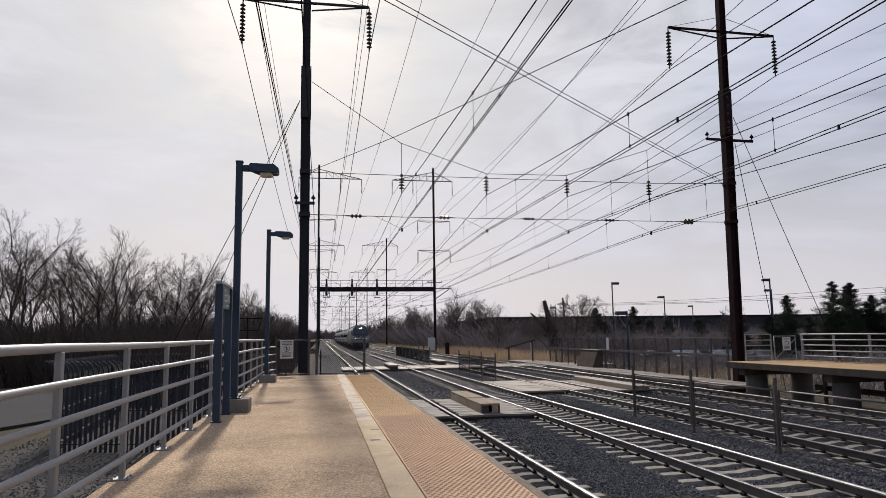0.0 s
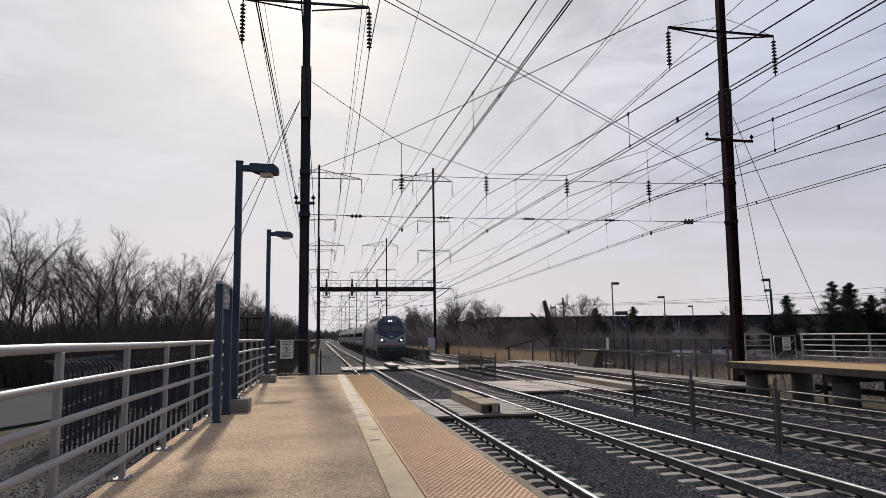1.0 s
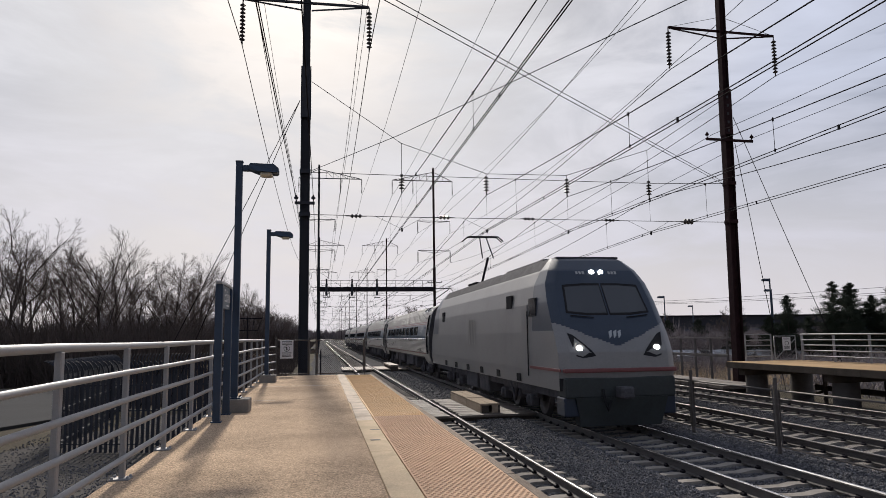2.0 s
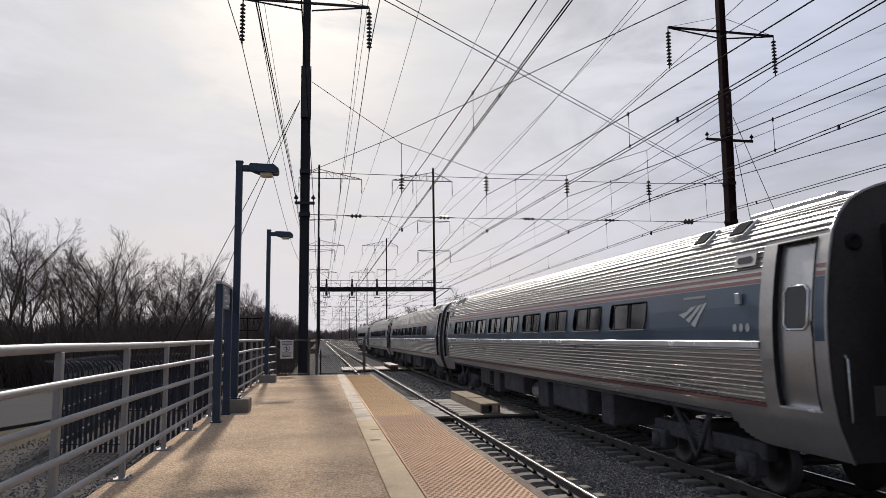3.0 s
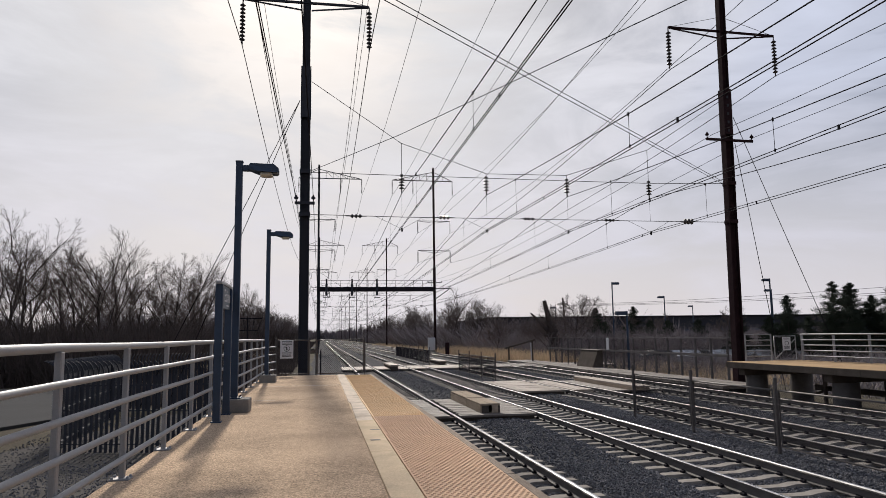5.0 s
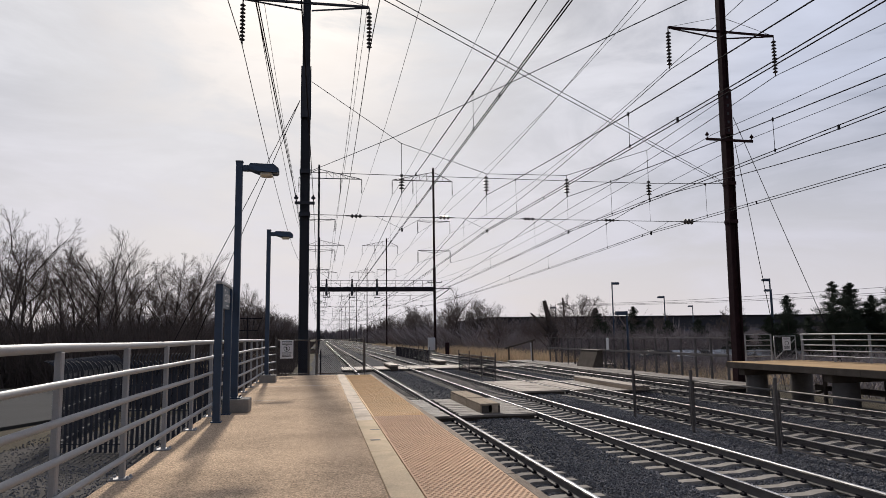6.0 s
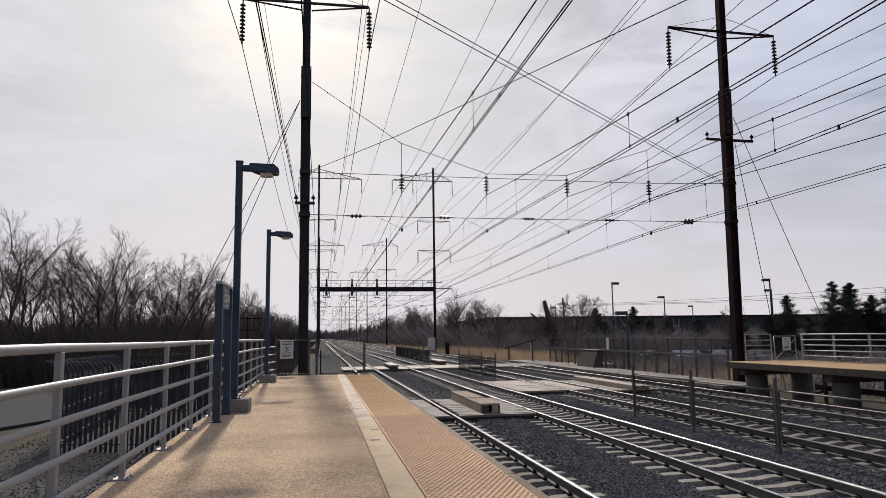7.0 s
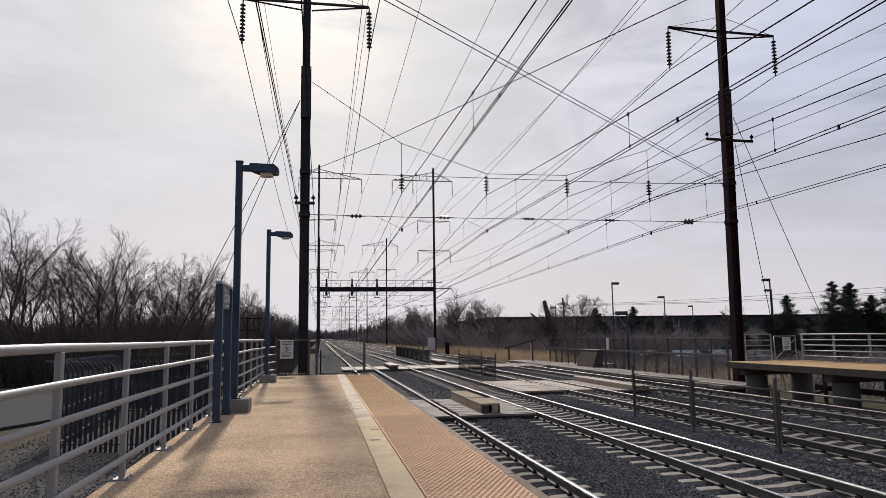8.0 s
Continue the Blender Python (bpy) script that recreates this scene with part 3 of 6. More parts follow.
# ---- things on the platform ----
def build_lamps():
    t = thing("street_lamp", "dark navy square platform lamp post on concrete footing", "lamp post", "lamp posts along the platform", at=pose(-1.315, 11.35, PLAT + 0.045))
    part("footing", Geo().box(-0.16, -0.22, -0.045, 0.245, 0.22, 0.155, 0.012), M["grey_concrete"], t, "grey concrete footing")
    part("base_plate", Geo().box(-0.11, -0.11, 0.155, 0.11, 0.11, 0.175, 0.004), M["navy"], t)
    part("pole", Geo().box(-0.052, -0.052, 0.17, 0.052, 0.052, 3.92, 0.008).box(-0.06, -0.06, 3.92, 0.06, 0.06, 3.945, 0.006), M["navy"], t)
    part("arm", Geo().box(0.05, -0.035, 3.78, 0.20, 0.035, 3.88, 0.008), M["navy"], t)
    h = Geo()
    prof = [(0.16, 3.80), (0.30, 3.755), (0.60, 3.745), (0.625, 3.77), (0.625, 3.82), (0.55, 3.885), (0.18, 3.90), (0.16, 3.88)]
    n = len(prof)
    ws = [0.10, 0.15, 0.15, 0.13, 0.13, 0.12, 0.09, 0.09]
    vs = [(x, -w, z) for (x, z), w in zip(prof, ws)] + [(x, w, z) for (x, z), w in zip(prof, ws)]
    h.add(vs, [tuple(range(n)), tuple(range(2 * n - 1, n - 1, -1))] + [(i, n + i, n + (i + 1) % n, (i + 1) % n) for i in range(n)])
    hd = part("lamp_head", h, M["navy"], t)
    part("lens", Geo().box(0.33, -0.11, 3.70, 0.53, 0.11, 3.752, 0.02), M["lens"], hd, "cloudy cream lamp lens")
    for a, b in ((-0.085, -0.085), (0.085, -0.085), (-0.085, 0.085), (0.085, 0.085)):
        part("bolt", Geo().lathe((a, b, 0.17), [(0.014, 0), (0.014, 0.03), (0.0, 0.036)], 6), M["dark_steel"], t)
    copy_thing(t, pose(-1.36, 18.55, PLAT + 0.03))
    for y in (-2.8, -9.9, -17.0):
        copy_thing(t, pose(-1.30, y, PLAT + 0.045))


def build_name_sign():
    t = thing("station_sign", "blue-grey station name sign on two dark navy posts", "sign")
    for y in (9.95, 10.95):
        part("post", Geo().box(-1.43, y - 0.05, PLAT, -1.33, y + 0.05, 3.10, 0.006).box(-1.45, y - 0.07, PLAT, -1.31, y + 0.07, PLAT + 0.015, 0.004), M["navy"], t)
    part("frame", Geo().box(-1.425, 9.87, 3.10, -1.335, 11.03, 3.135, 0.006), M["galv"], t, "pale grey top channel")
    b = part("board", Geo().box(-1.40, 10.0, 2.78, -1.36, 11.32, 3.10, 0.003), M["sign_blue"], t)
    cu = bpy.data.curves.new("name_text", "FONT")
    cu.body, cu.size, cu.extrude, cu.align_x, cu.align_y = "Edison", 0.26, 0.001, "CENTER", "CENTER"
    tmp = new("name_text_curve", cu)
    me = bpy.data.meshes.new_from_object(tmp.evaluated_get(bpy.context.evaluated_depsgraph_get()))
    bpy.data.objects.remove(tmp)
    me.materials.append(M["sign_white"])
    tx = new("lettering", me)
    tx.parent = b
    tx["label"] = "white station name lettering"
    tx.matrix_basis = Matrix.Translation((-1.355, 10.62, 2.955)) @ pose(0, 0, 0, 90, 0, 90)
    part("text_bar", Geo().box(-1.359, 10.5, 2.815, -1.355, 10.75, 2.835), M["sign_white"], b)


# ---- overhead line ----
def insulator_geo(g, top, length, r=0.13, n=10):
    """A string of porcelain discs hanging from top."""
    x, y, z = top
    prof = [(0.02, 0.0), (0.02, -0.10)]
    step = (length - 0.25) / n
    for i in range(n):
        a = -0.10 - i * step
        prof += [(0.03, a), (r * 0.55, a - step * 0.25), (r, a - step * 0.55), (r * 0.9, a - step * 0.66), (0.035, a - step * 0.6), (0.03, a - step)]
    prof += [(0.03, -length + 0.12), (0.03, -length), (0.0, -length)]
    g.lathe((x, y, z), prof, 8)
    return g


def h_section(z0, z1, s, t=0.03):
    """An upright H section, flanges across the tracks."""
    a = s / 2
    out = [(-a, -a), (-a + t, -a), (-a + t, -0.015), (a - t, -0.015), (a - t, -a), (a, -a), (a, a), (a - t, a), (a - t, 0.015), (-a + t, 0.015), (-a + t, a), (-a, a)]
    n = len(out)
    g = Geo()
    g.add([(x, y, z) for z in (z0, z1) for x, y in out], [(i, (i + 1) % n, n + (i + 1) % n, n + i) for i in range(n)] + [(0, 1, 10, 11), (2, 3, 8, 9), (4, 5, 6, 7)] + [(n, n + 11, n + 10, n + 1), (n + 2, n + 9, n + 8, n + 3), (n + 4, n + 7, n + 6, n + 5)])
    return g


def build_masts():
    side_arm = {}
    for sx, X in ((1, -0.70), (-1, 19.52)):
        lab = "tall dark steel catenary mast with side arms and insulators" if sx == 1 else "tall rust-brown steel catenary mast with side arms and insulators"
        mm = M["black"] if sx == 1 else M["rust_steel"]
        t = thing("catenary_mast", lab, "mast", "catenary masts along the tracks", at=pose(X - (0.27 if sx == -1 else 0), Y0, 0, 0, 0.9 if sx == -1 else 0, 0))
        part("lower_column", h_section(-0.9, 13.0, 0.40), mm, t)
        part("upper_column", h_section(13.0, 32.0, 0.33), mm, t)
        for q in (-1, 1):
            part("splice_plate", Geo().box(min(q * 0.20, q * 0.218), -0.215, 11.85, max(q * 0.20, q * 0.218), 0.215, 14.15), mm, t)
            part("splice_plate", Geo().box(-0.195, q * 0.206 - 0.008, 11.85, 0.195, q * 0.206 + 0.008, 14.15), mm, t)
        part("footing", Geo().box(-0.5, -0.5, -1.2, 0.5, 0.5, -0.32, 0.04), M["grey_concrete"], t)
        for i in range(5):
            z = 11.98 + 0.42 * i
            part("slot", Geo().box(-0.05, -0.219, z, 0.05, -0.2145, z + 0.13), M["ink"], t)
        arm = 2.76 if sx == 1 else 2.86
        for z, half in ((17.15, arm), (22.4, arm)):
            g = Geo()
            g.path([(-half, 0, z + 0.02), (half, 0, z + 0.02)], 0.065, 4)
            for s in (-1, 1):
                g.path([(s * half, 0.02, z), (s * 0.2, 0.02, z - 0.32)], 0.04, 4)
                g.path([(s * (half - 0.1), 0, z + 0.05), (s * 0.15, 0, z + 0.75)], 0.012, 4)
                g.path([(s * half, 0, z), (s * half, 0, z - 0.2)], 0.03, 5)
            part("side_arm", g, mm, t)
            for s in (-1, 1):
                part("insulator", insulator_geo(Geo(), (s * half, 0, z - 0.1), 2.0), M["porcelain"], t)
        # top truss, long end over the tracks
        g = Geo()
        a, b = -3.4 * sx, 7.3 * sx
        z = 29.6
        g.path([(a, 0, z), (b, 0, z)], 0.09, 4)
        g.path([(a, 0, z), (0, 0, z + 1.6), (b, 0, z)], 0.07, 4)
        for i in range(1, 6):
            f0, f1 = b * i / 6, b * (i - 0.5) / 6
            zt = z + 1.6 * (1 - i / 6)
            g.path([(f0, 0, z), (f0, 0, zt)], 0.04, 4)
            g.path([(f0, 0, zt), (b * (i + 1) / 6, 0, z)], 0.035, 4)
        g.path([(a * 0.5, 0, z), (a * 0.5, 0, z + 0.8)], 0.04, 4)
        part("top_truss", g, mm, t)
        for x in (a, b * 0.5, b):
            part("insulator", insulator_geo(Geo(), (x, 0, z), 2.6, 0.12, 12), M["porcelain"], t)
        # small arm for the feeder wires, bands and clamps
        zc = 11.55 if sx == -1 else 8.05
        half = 1.24 if sx == -1 else 0.42
        g = Geo().box(-half, -0.26, zc - 0.06, half, -0.18, zc + 0.06, 0.01)
        for s in (-1, 1):
            g.lathe((s * (half - 0.06), -0.22, zc + 0.06), [(0.02, 0), (0.02, 0.1), (0.08, 0.12), (0.10, 0.17), (0.05, 0.22), (0.03, 0.28), (0, 0.3)], 8)
        part("feeder_arm", g, mm, t)
        for zz in (9.45, 7.58):
            part("band", Geo().box(-0.23, -0.23, zz - 0.09, 0.23, 0.23, zz + 0.09, 0.01), mm, t)
        side_arm[sx] = t
    for i in range(1, 9):
        for sx, X in ((1, -0.42), (-1, 19.5)):
            copy_thing(side_arm[sx], pose(X, Y0 + SPAN * i, 0))
    for sx, X in ((1, -0.9), (-1, 19.4)):
        copy_thing(side_arm[sx], pose(X, Y0 - SPAN, 0))


MESS = 8.62      # messenger wire at the mast


def build_cross_spans():
    for i in range(-1, 8):
        y = Y0 + SPAN * i
        near = i == 0
        t = thing("cross_span", "span wires with insulators strung between two catenary masts", "span wire", "cross spans", at=pose(0, y, 0))
        r = 0.014 if near else 0.02
        xl, xr = -0.46, 19.15
        cat = (3.49, 7.33, 11.15, 15.21)
        body = [(xl, 0, 13.53), (3.48, 0, 10.88), (7.35, 0, 9.60), (11.14, 0, 9.63), (15.22, 0, 10.97), (xr, 0, 13.55)]
        part("body_span", Geo().path(body, r, 5), M["wire"], t)
        part("upper_span", Geo().path([(xl, 0, 9.45), (3.48, 0, 9.42), (7.35, 0, 9.40), (11.14, 0, 9.37), (15.22, 0, 9.36), (xr, 0, 9.45)], r, 5), M["wire"], t)
        part("steady_span", Geo().path([(xl, 0, 7.60)] + [(x, 0, 7.55) for x in cat] + [(xr, 0, 7.56)], r, 5), M["wire"], t)
        for x, zt in zip(cat, (10.88, 9.6, 9.63, 10.97)):
            part("hanger_rod", Geo().path([(x, 0, zt), (x, 0, 9.4)], 0.012, 5), M["wire"], t)
            g = Geo()
            insulator_geo(g, (x, 0, 9.42), 0.80, 0.135, 4)
            g.box(x - 0.06, -0.06, 9.36, x + 0.06, 0.06, 9.46)
            part("insulator", g, M["porcelain"], t)
            part("hanger_rod", Geo().path([(x, 0, 8.6), (x, 0, 7.55)], 0.006, 4), M["wire"], t)
            part("pull_off", Geo().path([(x - 1.15, 0, 7.56), (x, 0, 7.02), (x + 0.95, 0, 7.56)], 0.009, 4), M["wire"], t)
            part("clamp", Geo().lathe((x, 0, 6.98), [(0.0, -0.1), (0.03, -0.08), (0.05, 0), (0.02, 0.1), (0, 0.12)], 6), M["dark_steel"], t)
        for x, rr in ((1.5, 0.09), (5.4, 0.09), (9.3, 0.07), (13.2, 0.07), (17.15, 0.14)):
            g = Geo()
            g.lathe((x - 0.45, 0, 7.56), [(0.02, 0), (0.02, 0.15)] + [q for k in range(3) for q in ((0.03, 0.2 + 0.17 * k), (rr, 0.25 + 0.17 * k), (rr, 0.29 + 0.17 * k), (0.03, 0.34 + 0.17 * k))] + [(0.02, 0.75), (0.02, 0.9)], 8, (1, 0, 0))
            part("strain_insulator", g, M["porcelain"], t)


def build_wires():
    spans = range(-1, 6)
    # along each track: messenger's sag, contact wire at the mast and its sag
    for X, drop, cont, dip in ((3.49, 1.12, 7.10, 0.06), (7.33, 1.80, 6.98, 0.42), (11.15, 1.80, 6.98, 0.42), (15.21, 1.80, 6.98, 0.42)):
        t = thing("overhead_line", "compound overhead contact line hanging over one track", "overhead wire", "overhead lines")
        run, low, aux = [], [], []
        clip = Geo()
        for i in spans:
            y0 = Y0 + SPAN * i
            k = 1 if run else 0
            run += sag((X, y0, MESS), (X, y0 + SPAN, MESS), drop, 20)[k:]
            low += sag((X, y0, cont), (X, y0 + SPAN, cont), dip, 20)[k:]
            aux += sag((X + 0.02, y0, cont + 0.09), (X + 0.02, y0 + SPAN, cont + 0.09), dip, 20)[k:]
            if i < 3:
                for j in range(9):
                    f = (j + 0.5 + 0.06 * (X % 1)) / 9
                    s = 4 * f * (1 - f)
                    y, z0, z1 = y0 + SPAN * f, MESS - drop * s, cont - dip * s + 0.09
                    part("dropper", Geo().path([(X, y, z0), (X, y, z1)], 0.007 if i < 1 else 0.014, 4).lathe((X, y, z0), [(0, -0.06), (0.025, -0.04), (0.025, 0.04), (0, 0.06)], 6).lathe((X, y, z1), [(0, -0.06), (0.022, -0.04), (0.022, 0.03), (0, 0.05)], 6), M["wire"], t)
                for j in range(10):
                    f = (j + 0.1) / 10
                    y, z = y0 + SPAN * f, cont - dip * 4 * f * (1 - f)
                    clip.box(X - 0.010, y - 0.022, z - 0.012, X + 0.025, y + 0.022, z + 0.10)
        part("messenger_wire", Geo().path(run, 0.012, 5, 0.03), M["wire"], t)
        part("contact_wire", Geo().path(low, 0.010, 5, 0.026), M["wire"], t)
        part("auxiliary_wire", Geo().path(aux, 0.010, 5, 0.026), M["wire"], t)
        tagged(part("clip_row", clip, M["dark_steel"], t), kind="stuff")
    # high lines on the side arms and top trusses
    for xs, z, d in (((-3.46, 2.06, 16.66, 22.38), 15.05, 1.5), ((-3.46, 2.06, 16.66, 22.38), 20.3, 1.7), ((-4.1, 3.15, 6.9), 26.7, 1.2), ((12.1, 15.8, 22.82), 26.7, 1.2)):
        for x in xs:
            run = []
            for i in spans:
                y0 = Y0 + SPAN * i
                run += sag((x, y0, z), (x, y0 + SPAN, z), d, 16)[1 if run else 0:]
            g = Geo().path(run, 0.018, 5, 0.03)
            solid("power_line", g, M["wire"], "high bare transmission wire strung from mast to mast", "power line", "power lines")
    for x, z, d in ((-1.06, 8.3, 0.9), (-0.34, 8.3, 0.9), (18.64, 11.85, 1.0), (21.0, 11.85, 1.0), (-1.3, 9.6, 0.8)):
        run = []
        for i in spans:
            y0 = Y0 + SPAN * i
            run += sag((x, y0, z), (x, y0 + SPAN, z), d, 16)[1 if run else 0:]
        g = Geo().path(run, 0.012, 5, 0.02)
        solid("feeder_wire", g, M["wire"], "thin feeder wire beside the catenary masts", "wire", "feeder wires")
    # crossing stays
    solid("stay_wire", Geo().path([(-0.46, Y0, 9.51), (2.81, 24.9, 9.8), (8.09, 13.53, 9.8), (15.4, -2.3, 9.8)], 0.013, 5), M["wire"], "stay wire crossing the tracks from the mast", "stay wire", "stays")
    for k in (0, 1):
        solid("stay_wire", Geo().path([(19.02, Y0, 9.45 + 0.12 * k), (1.55, 15.3, 10.12 + 0.16 * k), (-11.9, 4.2, 10.65 + 0.2 * k)], 0.012, 5), M["wire"], "paired stay wire crossing the tracks from the mast", "stay wire", "stays")
    # guys on the outer sides of the near masts
    for k in (0, 1):
        solid("guy_wire", Geo().path([(-0.96, Y0, 12.65), (-7.2 + 1.05 * k, Y0, -0.6)], 0.016, 5), M["wire"], "steel guy wire anchoring the catenary mast", "guy wire", "guys")
        solid("guy_wire", Geo().path([(19.84, Y0, 12.8 - 1.3 * k), (25.35 - 3.7 * k, Y0, -0.7)], 0.016, 5), M["wire"], "steel guy wire anchoring the catenary mast", "guy wire", "guys")


def build_gantry():
    y = Y0 + SPAN - 0.5
    t = thing("signal_gantry", "dark steel signal bridge with walkway rail over tracks", "signal gantry")
    part("beam", Geo().box(-0.4, y - 0.7, 10.05, 19.4, y - 0.55, 10.75).box(-0.4, y + 0.55, 10.05, 19.4, y + 0.7, 10.75).box(-0.4, y - 0.55, 10.05, 19.4, y + 0.55, 10.15), M["dark_steel"], t)
    g = Geo()
    for i in range(13):
        x = 0.2 + 1.55 * i
        part("rail_post", Geo().path([(x, y - 0.6, 10.7), (x, y - 0.6, 11.85)], 0.035, 4), M["dark_steel"], t)
    part("walk_rail", Geo().path([(0, y - 0.6, 11.85), (19.2, y - 0.6, 11.85)], 0.04, 4).path([(0, y - 0.6, 11.3), (19.2, y - 0.6, 11.3)], 0.025, 4), M["dark_steel"], t)
    part("bracket", Geo().path([(19.4, y, 8.6), (22.0, y, 10.4)], 0.09, 4).path([(19.4, y, 10.5), (22.4, y, 10.5)], 0.09, 4), M["dark_steel"], t)
    for x in (20.9, 22.1):
        part("strain_insulator", insulator_geo(Geo(), (x, y, 11.1), 0.7, 0.2, 3), M["porcelain"], t)
    for x in (0.95, 5.2, 9.4):
        s = thing("rail_signal", "dark round signal head hung on the signal bridge", "signal", "signals on the bridge")
        part("mast", Geo().box(x - 0.13, y - 0.95, 9.3, x + 0.13, y - 0.7, 12.1, 0.02), M["dark_steel"], s)
        part("head", Geo().box(x - 0.2, y - 1.15, 9.3, x + 0.2, y - 0.7, 11.2, 0.04), M["black"], s)
        part("platform_cage", Geo().path([(x - 0.5, y - 0.9, 9.9), (x - 0.5, y - 0.9, 8.95), (x + 0.5, y - 0.9, 8.95), (x + 0.5, y - 0.9, 9.9)], 0.05, 4).box(x - 0.5, y - 1.1, 8.9, x + 0.5, y - 0.6, 9.0), M["dark_steel"], s)


# ---- crossings, fences and the far side ----
def plank_field(t, x0, x1, y0, y1, z, along_y=True, w=0.24, material="plank", lean=0.0):
    """Boards of a crossing as parts of t, cut round nothing, laid with small gaps."""
    n = int((x1 - x0) / w) if along_y else int((y1 - y0) / w)
    for i in range(n):
        d = rng.uniform(-0.006, 0.006)
        if along_y:
            a = x0 + i * w
            g = Geo().box(a + 0.011, y0 + rng.uniform(-0.05, 0.05), z - 0.07, a + w - 0.011, y1 + rng.uniform(-0.05, 0.05), z + d, 0.008)
        else:
            a = y0 + i * w
            g = Geo().box(x0 + rng.uniform(-0.04, 0.04), a + 0.012, z - 0.07, x1 + rng.uniform(-0.04, 0.04), a + w - 0.012, z + d, 0.008)
        part("plank", g, M[material], t)


def build_crossings():
    t = thing("plank_crossing", "weathered timber foot crossing laid between the rails", "crossing", "foot crossings", "structure")
    plank_field(t, 2.60, 3.78, 20.4, 25.9, 0.0, along_y=False, w=0.21)
    plank_field(t, 4.12, 6.45, 20.4, 25.9, 0.0, along_y=False, w=0.21)
    part("bearer", Geo().box(2.7, 20.5, -0.3, 6.4, 20.72, -0.075).box(2.7, 25.5, -0.3, 6.4, 25.72, -0.075).box(2.7, 23, -0.3, 6.4, 23.2, -0.075), M["timber"], t)
    for x0 in (1.75,):
        plank_field(t, x0, 2.42, 20.4, 25.9, 0.0, along_y=False, w=0.21)
    b = thing("step_box", "pale timber step box on the foot crossing", "step", "step boxes")
    for k, (y0, y1) in enumerate(((20.78, 22.85), (22.87, 25.7))):
        for q in range(2):
            part("plank", Geo().box(4.80 + 0.305 * q, y0 + 0.02 * q, 0.225 + 0.012 * k, 5.10 + 0.305 * q, y1, 0.285 + 0.012 * k, 0.01), M["box_wood"], b)
        part("side_board", Geo().box(4.80, y0 + 0.02, 0.006, 4.85, y1 - 0.01, 0.222, 0.006), M["box_wood"], b)
    part("side_board", Geo().box(5.36, 20.8, 0.006, 5.41, 25.65, 0.222, 0.006), M["timber"], b)
    part("end_board", Geo().box(4.86, 20.8, 0.006, 5.06, 20.86, 0.222, 0.006), M["timber"], b)
    part("end_board", Geo().box(5.16, 20.8, 0.006, 5.355, 20.86, 0.222, 0.006), M["box_wood"], b)
    part("trestle", Geo().box(4.86, 23.0, 0.006, 5.355, 23.12, 0.222), M["timber"], b)
    t = thing("plank_crossing", "pale weathered timber foot crossing between middle tracks", "crossing", "foot crossings", "structure")
    plank_field(t, 8.22, 10.25, 28.3, 35.2, 0.0, along_y=False, w=0.26, material="plank_new")
    plank_field(t, 10.58, 11.72, 28.3, 34.6, 0.0, material="plank_new")
    plank_field(t, 12.05, 14.25, 27.5, 34.2, -0.0, material="plank")
    part("bearer", Geo().box(8.3, 28.4, -0.3, 10.2, 28.6, -0.075).box(8.3, 34.8, -0.3, 10.2, 35.0, -0.075), M["timber"], t)
    b = thing("step_box", "pale low timber step box between the farther tracks", "step", "step boxes")
    for k in range(3):
        part("plank", Geo().box(12.75 + 0.22 * k, 26.9 + 0.06 * (k % 2), 0.15, 12.96 + 0.22 * k, 34.0, 0.205, 0.008), M["plank_new"], b)
    part("end_board", Geo().box(12.75, 27.0, 0.006, 13.40, 27.06, 0.148, 0.006), M["box_wood"], b)
    part("side_board", Geo().box(12.75, 27.065, 0.006, 12.81, 33.9, 0.148, 0.006), M["box_wood"], b)
    part("side_board", Geo().box(13.34, 27.065, 0.006, 13.40, 33.9, 0.148, 0.006), M["timber"], b)
    t = thing("plank_crossing", "pale timber foot crossing farther along the tracks", "crossing", "foot crossings", "structure")
    for x0, x1 in ((1.6, 2.36), (2.62, 3.8), (4.12, 6.4), (6.74, 7.9), (8.25, 12.4), (13.0, 14.3), (14.6, 15.8), (16.2, 23.0)):
        plank_field(t, x0, x1, 51.0, 56.2, 0.0, along_y=False, w=0.32, material="plank_new" if x0 < 12 else "plank")
    b = thing("step_box", "pale timber step box on the farther crossing", "step", "step boxes")
    part("plank", Geo().box(5.0, 50.2, 0.2, 5.6, 55.8, 0.30, 0.01), M["plank_new"], b)
    part("end_board", Geo().box(5.05, 50.3, -0.15, 5.55, 50.4, 0.2, 0.01), M["timber"], b)
    part("side_board", Geo().box(5.05, 50.4, 0.006, 5.1, 55.7, 0.2, 0.01), M["timber"], b)
    b = copy_thing(b, pose(4.6, 6.0, 0.02))


M["fence_steel"] = mat("rusty_galvanised_steel", (0.085, 0.074, 0.070), 0.65, metal=0.3, var=0.4, scale=4, fine=40, bump=0.1)


